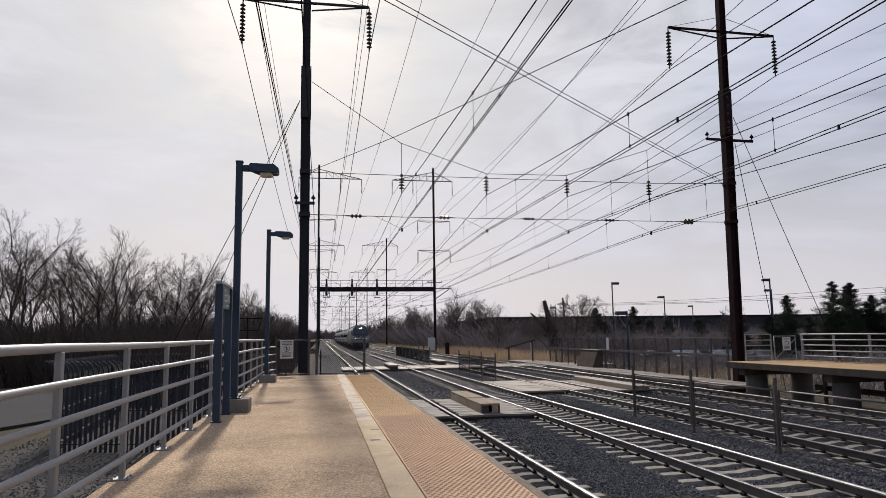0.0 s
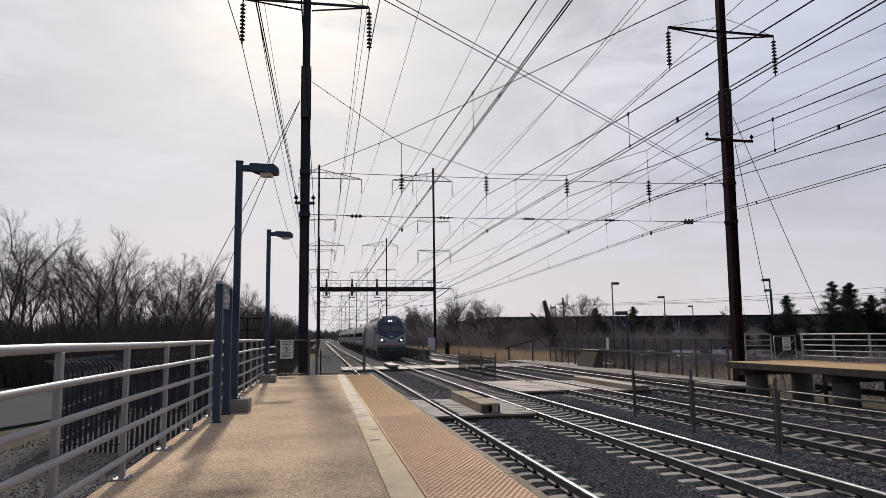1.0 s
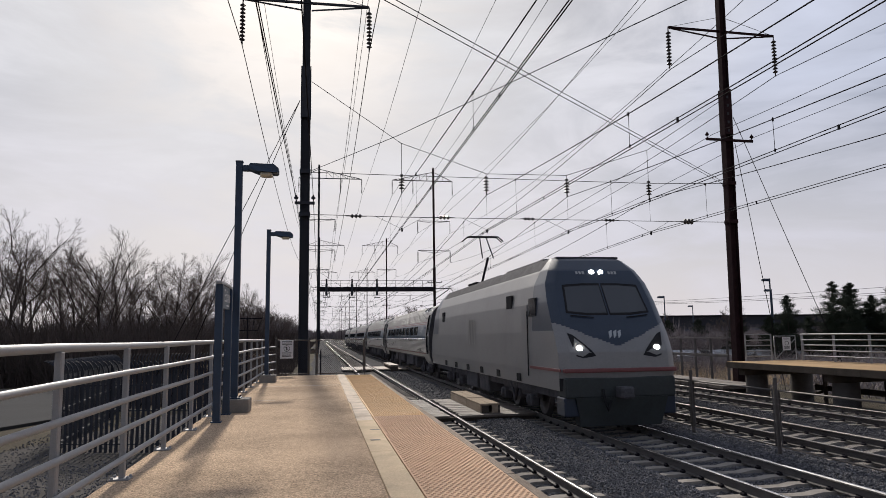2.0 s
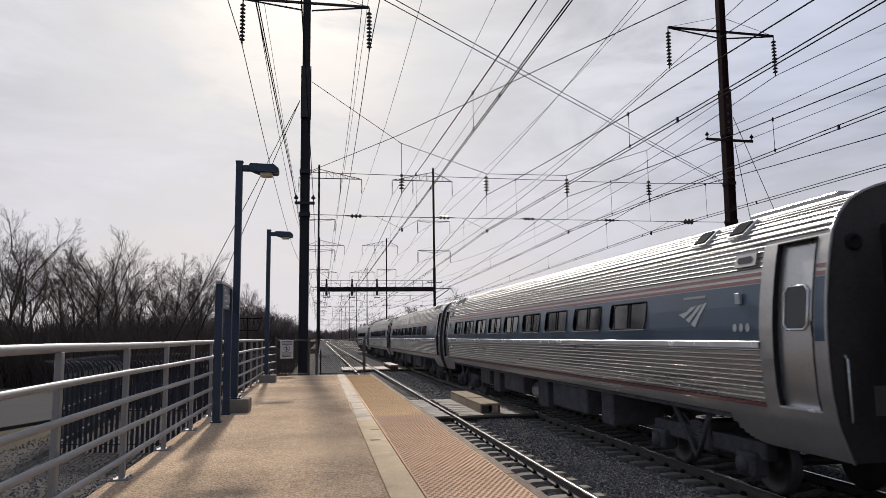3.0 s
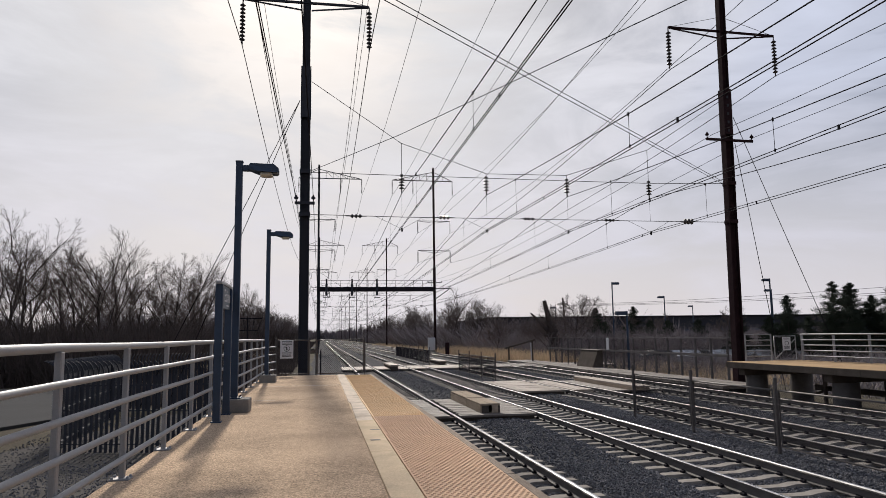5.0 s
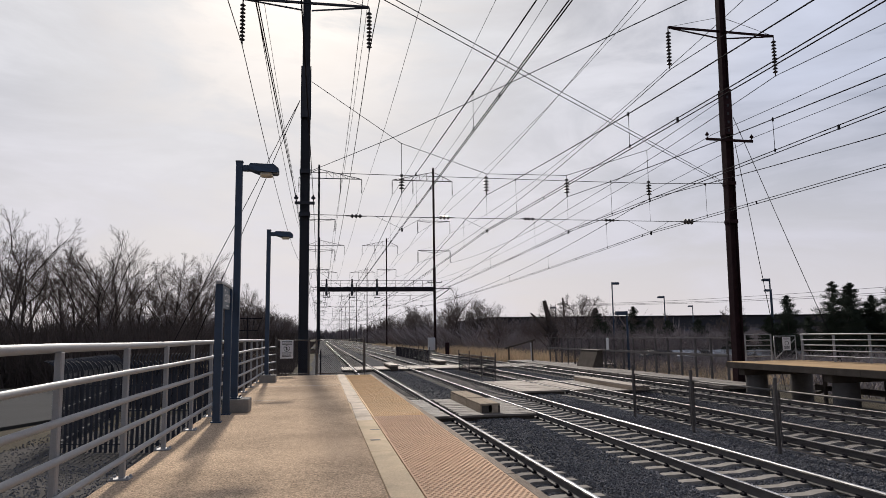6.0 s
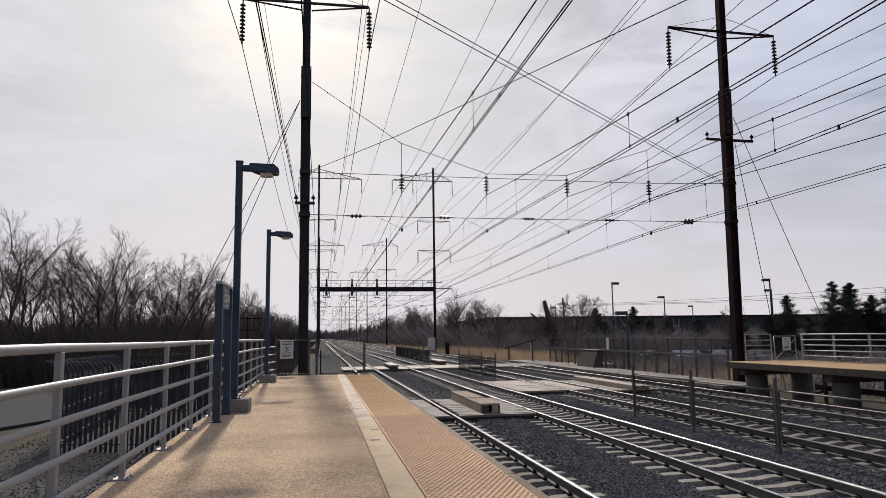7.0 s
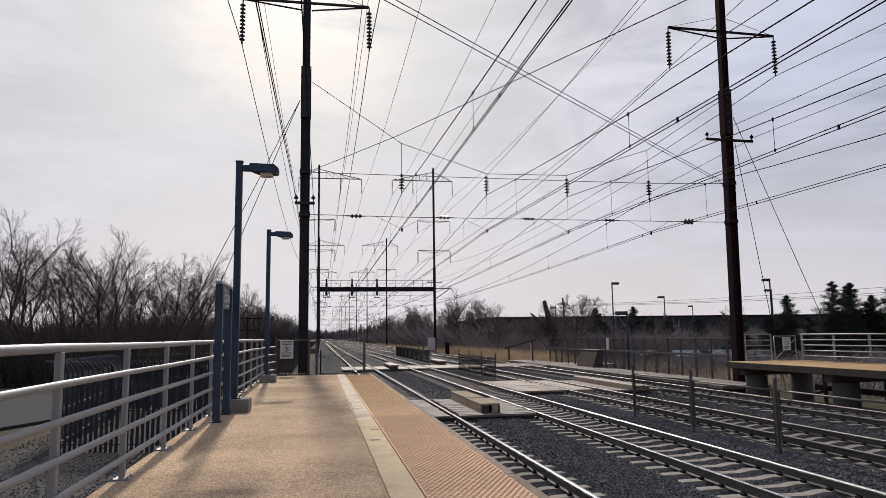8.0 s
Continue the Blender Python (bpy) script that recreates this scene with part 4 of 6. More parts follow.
def build_track_fence():
    panel = Geo()
    ln = 3.1
    panel.path([(0, 0, 0.02), (0, 0, 1.14), (0, ln, 1.14), (0, ln, 0.02), (0, 0, 0.02)], 0.021, 6)
    mesh = lattice(0, ln, 0.02, 1.14, 0.06, 0.0022)
    turn = Matrix.Rotation(radians(90), 3, "Z")
    mesh.v = [turn @ Vector(p) for p in mesh.v]
    thick = lattice(0, ln, 0.02, 1.14, 0.08, 0.0045)
    thick.v = [turn @ Vector(p) for p in thick.v]
    pm, mm, fm = panel.mesh("panel_frame", M["fence_steel"]), mesh.mesh("mesh", M["dark_steel"]), thick.mesh("mesh", M["dark_steel"])
    post = Geo().box(-0.03, -0.03, -0.3, 0.03, 0.03, 1.40, 0.006).mesh("post", M["fence_steel"])
    for k, (ys, lab) in enumerate((([19.6 - 3.3 * i for i in range(9)], "low dark mesh fence standing between the middle tracks"), ([36.2 + 3.3 * i for i in range(4)], "short dark mesh fence between the middle tracks"), ([59.0 + 3.3 * i for i in range(9)], "distant dark mesh fence between the middle tracks"))):
        t = thing("track_fence", lab, "fence", "fences between the tracks")
        for i, y in enumerate(ys):
            ob = part("post", post, None, t)
            ob.location = (9.22, y, 0)
            if k == 0 or i < len(ys) - 1:
                f = part("panel_frame", pm, None, t)
                f.location = (9.22, y + 0.10 if k else y - 3.3 + 0.10, 0)
                q = part("mesh", mm if k == 0 else fm, None, f)


def build_far_platform():
    p = thing("far_platform", "raised boarded platform on concrete piers across the tracks", "platform", kind="structure")
    X, Z = 16.72, 1.12
    for i in range(26):
        y = 26.6 - 2.44 * i
        part("deck_board", Geo().box(X, y - 2.435, Z - 0.06, X + 1.2, y, Z, 0.006), M["deck"], p)
        part("deck_board", Geo().box(X + 1.206, y - 2.435, Z - 0.06, 20.2, y, Z, 0.006), M["deck"], p)
        part("fascia_board", Geo().box(X - 0.05, y - 2.435, Z - 0.24, X - 0.004, y, Z - 0.012, 0.006), M["timber"], p)
    for i in range(10):
        y = 25.9 - 4.9 * i
        # pier colour already carries the shade below the deck
        pr = Geo()
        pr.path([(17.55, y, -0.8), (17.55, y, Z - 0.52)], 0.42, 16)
        part("pier", pr, M["shaded_stained_concrete"], p, "round grey concrete pier")
        part("pier", Geo().path([(19.6, y, -0.8), (19.6, y, Z - 0.52)], 0.42, 16), M["shaded_stained_concrete"], p)
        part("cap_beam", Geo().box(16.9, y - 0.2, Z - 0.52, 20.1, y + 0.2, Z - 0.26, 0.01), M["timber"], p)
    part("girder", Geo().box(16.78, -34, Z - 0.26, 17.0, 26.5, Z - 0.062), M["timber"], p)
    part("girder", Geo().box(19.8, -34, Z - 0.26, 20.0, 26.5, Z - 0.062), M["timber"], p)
    t = thing("railing", "grey five-rail guard railing on the far platform", "railing")
    for i in range(30):
        y = 26.2 - 1.83 * i
        part("post", Geo().box(19.95, y - 0.035, Z, 20.03, y + 0.035, Z + 1.1, 0.006), M["galv"], t)
    for z in (1.08, 0.86, 0.64, 0.42, 0.20):
        part("rail", Geo().path([(19.93, 26.2, Z + z), (19.93, -27, Z + z)], 0.03 if z > 1 else 0.024, 8), M["galv"], t)
    t = thing("end_railing", "short grey railing closing the far platform's end", "railing")
    for x in (17.55, 18.75):
        part("post", Geo().path([(x, 26.5, Z - 0.1), (x, 26.5, Z + 1.12)], 0.03, 8), M["galv"], t)
    for z in (1.1, 0.86, 0.64, 0.42, 0.20):
        part("rail", Geo().path([(17.55, 26.5, Z + z), (18.75, 26.5, Z + z)], 0.022, 8), M["galv"], t)
    t = thing("mesh_gate", "grey chain-link gate at the far platform's end", "gate")
    part("gate_frame", Geo().path([(18.9, 26.5, Z + 0.05), (19.9, 26.5, Z + 0.05), (19.9, 26.5, Z + 1.02), (18.9, 26.5, Z + 1.02), (18.9, 26.5, Z + 0.05)], 0.022, 8).path([(18.9, 26.5, Z + 0.05), (19.9, 26.5, Z + 0.9)], 0.018, 6), M["galv"], t)
    m = part("mesh", lattice(18.9, 19.9, Z + 0.05, Z + 1.02, 0.06, 0.003), M["dark_steel"], t)
    m.location = (0, 26.5, 0)
    s = thing("warning_sign", "white warning sign on the far platform's gate", "sign")
    part("plate", Geo().box(19.25, 26.44, Z + 0.42, 19.63, 26.455, Z + 0.98, 0.003), M["sign_white"], s)
    part("symbol", Geo().path([(19.44 + 0.085 * math.cos(a * math.pi / 8), 26.435, Z + 0.72 + 0.085 * math.sin(a * math.pi / 8)) for a in range(17)], 0.012, 4), M["ink"], s)
    sign_lines(s, 19.44, 26.44, (Z + 0.93, Z + 0.89), 0.28, M["ink"])
    sign_lines(s, 19.44, 26.44, (Z + 0.58, Z + 0.54, Z + 0.5), 0.26, M["ink"])
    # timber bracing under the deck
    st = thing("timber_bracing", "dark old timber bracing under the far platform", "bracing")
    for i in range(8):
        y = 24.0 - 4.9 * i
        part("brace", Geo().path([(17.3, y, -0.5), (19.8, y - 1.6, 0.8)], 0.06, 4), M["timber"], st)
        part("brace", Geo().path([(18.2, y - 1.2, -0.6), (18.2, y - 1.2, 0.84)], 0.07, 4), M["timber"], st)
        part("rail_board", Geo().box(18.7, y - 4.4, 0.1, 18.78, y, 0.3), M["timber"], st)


def build_walkway():
    t = thing("low_walkway", "weathered grey low boarded walkway beside outer track", "walkway", kind="structure")
    y = 27.3
    while y < 62:
        part("plank", Geo().box(16.95 + rng.uniform(-0.03, 0.03), y, -0.08, 19.15, y + 0.29, 0.06 + rng.uniform(-0.006, 0.006), 0.008), M["plank"], t)
        y += 0.3
    part("kerb_beam", Geo().box(16.97, 27.3, -0.5, 17.15, 62, -0.085), M["timber"], t)
    part("kerb_beam", Geo().box(18.9, 27.3, -0.5, 19.1, 62, -0.085), M["timber"], t)
    f = thing("timber_fence", "weathered timber post-and-rail fence behind the low walkway", "fence")
    for i in range(19):
        y = 30.6 + 1.46 * i
        part("post", Geo().box(19.26, y - 0.045, -0.7, 19.36, y + 0.045, 2.02, 0.01), M["fence_wood"], f)
    part("top_rail", Geo().box(19.24, 30.4, 2.03, 19.38, 57.2, 2.08), M["fence_wood"], f)
    part("mid_rail", Geo().box(19.18, 30.4, 1.14, 19.245, 57.2, 1.27, 0.008), M["fence_wood"], f)
    m = lattice(0, 26.4, 0.1, 2.0, 0.11, 0.003)
    turn = Matrix.Rotation(radians(90), 3, "Z")
    m.v = [turn @ Vector(p) + Vector((19.31, 30.6, 0)) for p in m.v]
    part("mesh", m, M["dark_steel"], f, "thin wire mesh")
    c = thing("equipment_box", "tilted dark green-grey box against the timber fence", "box")
    part("body", Geo().add([(18.35, 45.2, 0.07), (19.1, 45.2, 0.07), (19.1, 45.2, 1.2), (18.75, 45.2, 1.2), (18.35, 48.2, 0.07), (19.1, 48.2, 0.07), (19.1, 48.2, 1.2), (18.75, 48.2, 1.2)], [(0, 1, 2, 3), (4, 7, 6, 5), (0, 3, 7, 4), (3, 2, 6, 7), (1, 5, 6, 2), (0, 4, 5, 1)]), M["timber"], c)
    part("rim", Geo().box(18.7, 45.1, 1.2, 19.12, 48.3, 1.25, 0.01), M["plank"], c)
    s = thing("notice_board", "small white notice hung on the timber fence", "notice")
    part("plate", Geo().box(19.19, 44.35, 1.25, 19.24, 44.75, 2.05, 0.005), M["sign_white"], s)
    # ramp rail at the walkway's far end
    r = thing("ramp_rail", "old timber ramp handrail with white marker post", "handrail")
    part("rail", Geo().box(-0.05, 0, -0.06, 0.05, 5.6, 0.06), M["timber"], r).matrix_basis = pose(18.2, 57.5, 1.9, -8, 0, 12)
    for x, y, z in ((18.1, 58.0, 1.8), (17.2, 62.4, 1.15)):
        part("post", Geo().box(x - 0.06, y - 0.06, -0.4, x + 0.06, y + 0.06, z), M["timber"], r)
    part("marker_post", Geo().box(18.6, 60.0, -0.4, 18.75, 60.15, 1.6, 0.01), M["sign_white"], r, "white marker post")


def build_palisade():
    t = thing("palisade_fence", "black steel palisade fence with outward curved tops", "fence")
    g = Geo()
    g.box(-0.012, -0.037, 0.0, 0.012, 0.037, 1.98)
    pts = [(0, 0, 1.97), (-0.02, 0, 2.10), (-0.10, 0, 2.22), (-0.22, 0, 2.30), (-0.34, 0, 2.34)]
    g.path(pts, 0.022, 5, 0.012)
    me = g.mesh("picket", M["black"])
    line = [Vector(q) for q in ((-2.3, 18.15, -0.50), (-4.85, 18.74, -0.50), (-6.55, 19.2, -0.50), (-8.0, 30.5, -0.56), (-3.0, 30.0, -0.56))]
    for a, b in zip(line, line[1:]):
        d = (b - a).normalized()
        ang = math.degrees(math.atan2(d.y, d.x)) - 90
        n = int((b - a).length / 0.128)
        for i in range(n):
            ob = part("picket", me, None, t)
            p = a.lerp(b, i / n)
            ob.matrix_basis = pose(p.x, p.y, p.z + rng.uniform(-0.01, 0.01), 0, 0, ang)
        for z in (0.28, 1.10, 1.72):
            part("rail", Geo().path([a + Vector((0.05, 0, z)), b + Vector((0.05, 0, z))], 0.024, 4), M["black"], t)
        for i in range(max(1, int((b - a).length / 2.75))):
            p = a + d * (2.75 * i)
            part("post", Geo().box(p.x + 0.05, p.y - 0.04, -0.8, p.x + 0.12, p.y + 0.04, 1.5, 0.005), M["black"], t)


# ---- the train ----
M["stainless"] = mat("fluted_stainless_steel", (0.42, 0.41, 0.405), 0.30, metal=0.9, var=0.22, scale=0.8, fine=25, bump=0.03, stain=0.25, stretch=(1, 0.25, 4))
# the sides' steel, darkened and roughened to cut sun glare on the roof
M["roof_steel"] = mat("glare_dimmed_ribbed_roof_steel", (0.33, 0.325, 0.32), 0.42, metal=0.85, var=0.25, scale=0.8, fine=25, bump=0.03, stain=0.35, stretch=(1, 0.25, 4))
M["steel_smooth"] = mat("smooth_stainless_steel", (0.35, 0.345, 0.34), 0.40, metal=0.75, var=0.2, scale=1.2, fine=25, bump=0.03, stain=0.35)
M["bright_strip"] = mat("polished_strip", (0.80, 0.82, 0.84), 0.25, metal=0.6, var=0.08, scale=2, fine=20, bump=0)
M["belt_blue"] = mat("slate_blue_paint", (0.030, 0.062, 0.105), 0.32, var=0.15, scale=1.2, fine=20, bump=0, stain=0.25)
M["stripe_red"] = mat("dull_red_stripe", (0.16, 0.047, 0.050), 0.4, var=0.2, scale=2, fine=20, bump=0)
M["loco_grey"] = mat("silver_grey_paint", (0.22, 0.215, 0.215), 0.42, metal=0.15, var=0.15, scale=1.0, fine=20, bump=0, stain=0.25)
M["loco_navy"] = mat("dark_navy_paint", (0.018, 0.030, 0.055), 0.32, var=0.2, scale=1.0, fine=20, bump=0)
M["rubber"] = mat("black_rubber", (0.028, 0.028, 0.031), 0.8, var=0.3, scale=3, fine=20, bump=0.1)
M["door_steel"] = mat("brushed_door_steel", (0.50, 0.495, 0.49), 0.32, metal=0.8, var=0.2, scale=1.2, fine=25, bump=0.03, stain=0.35)
M["end_dark"] = mat("sooty_end_wall", (0.060, 0.055, 0.058), 0.75, var=0.4, scale=2, fine=20, bump=0.1)
M["truck"] = mat("grimy_running_gear", (0.088, 0.086, 0.094), 0.8, var=0.5, scale=3, fine=20, bump=0.3)
M["pilot_dark"] = mat("dark_teal_grime", (0.026, 0.032, 0.034), 0.6, var=0.4, scale=2, fine=20, bump=0.1)
M["wheel"] = mat("worn_wheel_steel", (0.080, 0.074, 0.076), 0.55, metal=0.6, var=0.3, scale=3, fine=20, bump=0.1)
M["pane"] = glass("tinted_window_glass", (0.018, 0.020, 0.024), 0.06)
M["screen"] = glass("windscreen_glass", (0.06, 0.065, 0.075), 0.12)
M["mark_white"] = mat("pale_grey_decal", (0.36, 0.39, 0.41), 0.5, var=0.1, scale=3, bump=0)
M["headlight"] = mat("lit_headlight", (1, 1, 0.95), 0.3, var=0.0, bump=0, emit=14.0)

HALF = [(0.80, 1.35), (0.90, 1.40), (1.26, 1.53), (1.60, 1.585), (2.00, 1.60), (2.40, 1.59), (2.70, 1.56), (3.00, 1.515), (3.27, 1.465), (3.51, 1.405), (3.70, 1.31), (3.86, 1.17), (3.96, 1.02), (4.05, 0.80), (4.12, 0.54), (4.17, 0.30), (4.19, 0.0)]
CROWN = 4.19


def half(z):
    for (z0, a), (z1, b) in zip(HALF, HALF[1:]):
        if z <= z1:
            return a + (b - a) * (z - z0) / (z1 - z0)
    return 0.0


def skin(z0, z1, step=0.05, out=0.0):
    """Outline of the car side from z0 to z1, right half."""
    n = max(2, int((z1 - z0) / step) + 1)
    return [(half(z0 + (z1 - z0) * i / (n - 1)) + out, z0 + (z1 - z0) * i / (n - 1)) for i in range(n)]


def fluted(z0, z1, pitch=0.072, depth=0.02):
    """The same with narrow round beads standing on flat strips, drawn in from the outline."""
    fine = [(half(z0 + (z1 - z0) * i / 900), z0 + (z1 - z0) * i / 900) for i in range(901)]
    run = [0.0]
    for p, q in zip(fine, fine[1:]):
        run.append(run[-1] + math.hypot(q[0] - p[0], q[1] - p[1]))
    n = max(1, round(run[-1] / pitch))
    out, i = [], 0
    for k in range(n):
        for u, rise in ((0.0, 0.0), (0.56, 0.0), (0.60, 0.5), (0.68, 0.87), (0.78, 1.0), (0.88, 0.87), (0.96, 0.5)):
            goal = run[-1] * (k + u) / n
            while i < 899 and run[i + 1] < goal:
                i += 1
            (xa, za), (xb, zb) = fine[i], fine[i + 1]
            l = math.hypot(xb - xa, zb - za) or 1
            d = depth * (rise - 1)
            out.append((max(0.0, xa + (zb - za) / l * d), za - (xb - xa) / l * d))
    out.append(fine[-1])
    return out


def both(g, prof, y0, y1, k=0, smooth=False, sides=(1, -1)):
    """A profile of the side drawn from y0 to y1, on the right and on the left."""
    n = len(prof)
    for s in sides:
        g.add([(s * x, y, z) for y in (y0, y1) for x, z in prof], [(i, i + 1, n + i + 1, n + i) for i in range(n - 1)], smooth, k)
    return g


def wheelset(parent, y, r=0.457):
    g = Geo()
    for s in (-1, 1):
        g.lathe((s * 0.68, y, r), [(0.08, 0.0), (r * 0.86, 0.02), (r + 0.028, 0.0), (r + 0.028, 0.03 * s), (r, 0.035 * s), (r, 0.13 * s), (r * 0.88, 0.135 * s), (r * 0.82, 0.10 * s), (0.16, 0.09 * s), (0.14, 0.17 * s), (0, 0.17 * s)], 24, (1, 0, 0))
    g.path([(-0.7, y, r), (0.7, y, r)], 0.08, 10)
    part("wheelset", g, M["wheel"], parent, "worn steel wheels on an axle")


def bogie(parent, yc, wb=2.6, r=0.457):
    tr = part("bogie_frame", Geo().box(-1.15, yc - wb / 2 - 0.35, 0.52, -0.95, yc + wb / 2 + 0.35, 0.78, 0.03).box(0.95, yc - wb / 2 - 0.35, 0.52, 1.15, yc + wb / 2 + 0.35, 0.78, 0.03).box(-1.2, yc - 0.3, 0.45, 1.2, yc + 0.3, 0.9, 0.03), M["truck"], parent, "grimy black bogie frame")
    for s in (-1, 1):
        wheelset(tr, yc + s * wb / 2, r)
        for q in (-1, 1):
            part("axle_box", Geo().box(q * 1.14 - 0.14, yc + s * wb / 2 - 0.22, 0.28, q * 1.14 + 0.14, yc + s * wb / 2 + 0.22, 0.62, 0.04).lathe((q * 1.28, yc + s * wb / 2, 0.45), [(0.13, 0), (0.13, 0.05 * q), (0.0, 0.06 * q)], 12, (1, 0, 0)), M["truck"], tr)
    for q in (-1, 1):
        g = Geo()
        g.path([(q * 1.2, yc + 0.15 * math.cos(a * 0.9), 0.5 + a * 0.015) for a in range(28)], 0.03, 5)
        g.path([(q * 1.3, yc - 0.55, 1.1), (q * 1.3, yc - 0.1, 0.35), (q * 1.3, yc + 0.55, 1.1)], 0.05, 5)
        part("spring", g, M["truck"], tr)
    return tr


def build_coach():
    """One fluted coach; y = 0 at its leading coupler line, 26.0 long."""
    t = thing("passenger_coach", "fluted stainless steel passenger coach with blue window band", "railway coach", "coaches of the train")
    A, B = 1.62, 24.38
    lower = both(Geo(), fluted(1.41, 2.115, 0.072, 0.022), A, B)
    part("lower_side", lower, M["stainless"], t)
    roof = both(both(Geo(), fluted(3.16, 3.56, 0.072, 0.022), A, B), fluted(3.56, CROWN, 0.098, 0.022), 0.39, 25.61)
    part("roof", roof, M["roof_steel"], t, "ribbed stainless steel roof")
    part("letter_band", both(Geo(), skin(2.98, 3.16), A, B), M["steel_smooth"], t)
    for z0, z1 in ((2.995, 3.045), (3.09, 3.135)):
        part("stripe", both(Geo(), skin(z0, z1, out=0.004), A, B), M["stripe_red"], t, "dull red stripe")
    part("sill", both(Geo(), skin(1.20, 1.355), A, B, smooth=True), M["steel_smooth"], t)
    part("stripe", both(Geo(), skin(1.355, 1.41, out=0.004), A, B), M["stripe_red"], t, "dull red stripe")
    part("strip", both(Geo(), [(half(2.115), 2.115), (half(2.13) + 0.022, 2.13), (half(2.205) + 0.022, 2.205), (half(2.22), 2.22)], A, B), M["bright_strip"], t, "bright polished strip under the windows")
    wins = [(4.87 + 2.05 * i, 4.87 + 2.05 * i + 1.56) for i in range(9)]
    Z0, Z1 = 2.425, 2.905
    belt = Geo()
    both(belt, skin(2.22, Z0), A, B)
    both(belt, skin(Z1, 2.98), A, B)
    edges = [A] + [v for w in wins for v in w] + [B]
    for a, b in zip(edges[::2], edges[1::2]):
        both(belt, skin(Z0, Z1), a, b)
    part("window_band", belt, M["belt_blue"], t, "slate blue painted window band")
    for a, b in wins:
        for s in (-1, 1):
            fr = Geo()
            x0, x1 = half(Z0) * s, half(Z1) * s
            o = 0.012 * s
            c = 0.07
            pts = [(x0 + o, a + c, Z0), (x0 + o, b - c, Z0), (x0 + o, b, Z0 + c), (x1 + o, b, Z1 - c), (x1 + o, b - c, Z1), (x1 + o, a + c, Z1), (x1 + o, a, Z1 - c), (x0 + o, a, Z0 + c), (x0 + o, a + c, Z0)]
            fr.path(pts, 0.014, 5)
            fr.path([(x0 - 0.006 * s, (a + b) / 2, Z0), (x1 - 0.006 * s, (a + b) / 2, Z1)], 0.02, 4)
            w = part("window", fr, M["rubber"], t, "black rubber window frame")
            q = 0.03 * s
            part("pane", Geo().add([(x0 - q, a, Z0), (x0 - q, b, Z0), (x1 - q, b, Z1), (x1 - q, a, Z1), (x0 - 2 * q, a, Z0), (x0 - 2 * q, b, Z0), (x1 - 2 * q, b, Z1), (x1 - 2 * q, a, Z1)], [(0, 1, 2, 3), (7, 6, 5, 4), (0, 4, 5, 1), (2, 6, 7, 3), (0, 3, 7, 4), (1, 5, 6, 2)]), M["pane"], w, "dark tinted glass pane")
            part("ledge", Geo().box(min(x0 + o, x0 + o + 0.02 * s), a + 0.03, Z0 - 0.03, max(x0 + o, x0 + o + 0.02 * s), b - 0.03, Z0 - 0.012), M["bright_strip"], w)
    # vestibule ends with recessed doors
    for e, sg in ((0.0, 1), (26.0, -1)):
        def yy(v):
            return e + sg * v
        R, D0, D1, DT = 0.36, 0.60, 1.33, 3.46
        for sd in (1, -1):
            v = Geo()
            for a, b, z0, z1 in ((R, D0, 0.84, 3.56), (D0, D1, DT, 3.56), (D0, D1, 0.84, 1.40), (D1, A, 0.84, 3.56)):
                both(v, skin(z0, z1), yy(a), yy(b), 0, True, (sd,))
            # skirt sweeping up behind the steps
            both(v, skin(0.84, 1.205), yy(A), yy(1.80), 0, True, (sd,))
            for q in range(8):
                zb = 0.84 + 0.36 * (1 - math.sqrt(max(0.0, 1 - ((q + 0.5) / 8) ** 2)))
                both(v, skin(zb, 1.205), yy(1.80 + 0.09 * q), yy(1.80 + 0.09 * (q + 1)), 0, True, (sd,))
            vest = part("vestibule", v, M["steel_smooth"], t, "smooth stainless steel car end")
        for z0, z1 in ((2.995, 3.045), (3.09, 3.135)):
            part("stripe", both(Geo(), skin(z0, z1, out=0.004), yy(R + 0.03), yy(D0 - 0.03)), M["stripe_red"], vest, "dull red stripe")
        part("blue_patch", both(Geo(), skin(2.22, 2.98, out=0.004), yy(R + 0.03), yy(D0 - 0.03)), M["belt_blue"], vest, "slate blue painted patch")
        rim = Geo()
        rim.path([(x + 0.01, yy(R), z) for x, z in skin(0.84, CROWN - 0.01, 0.06)], 0.022, 6)
        rim.path([(-x - 0.01, yy(R), z) for x, z in skin(0.84, CROWN - 0.01, 0.06)], 0.022, 6)
        part("end_rim", rim, M["steel_smooth"], vest)
        ring = skin(0.84, CROWN - 0.01, 0.06)
        part("end_wall", Geo().extrude([(x - 0.02, z) for x, z in ring] + [(-x + 0.02, z) for x, z in reversed(ring)], yy(R + 0.03), yy(R + 0.08)), M["end_dark"], vest, "dark grimy end wall")
        for q in (-1, 1):
            part("end_lamp", Geo().lathe((q * 1.14, yy(R + 0.03), 3.38), [(0.10, 0.0), (0.10, -0.05 * sg), (0.07, -0.06 * sg), (0.06, -0.03 * sg), (0.0, -0.03 * sg)], 14, (0, 1, 0)), M["rubber"], vest, "round dark end lamp")
            part("notice", Geo().box(min(q * 0.80, q * 1.02), min(yy(R + 0.02), yy(R + 0.03)), 1.36, max(q * 0.80, q * 1.02), max(yy(R + 0.02), yy(R + 0.03)), 1.70), M["loco_grey"], vest, "pale grey notice plate")
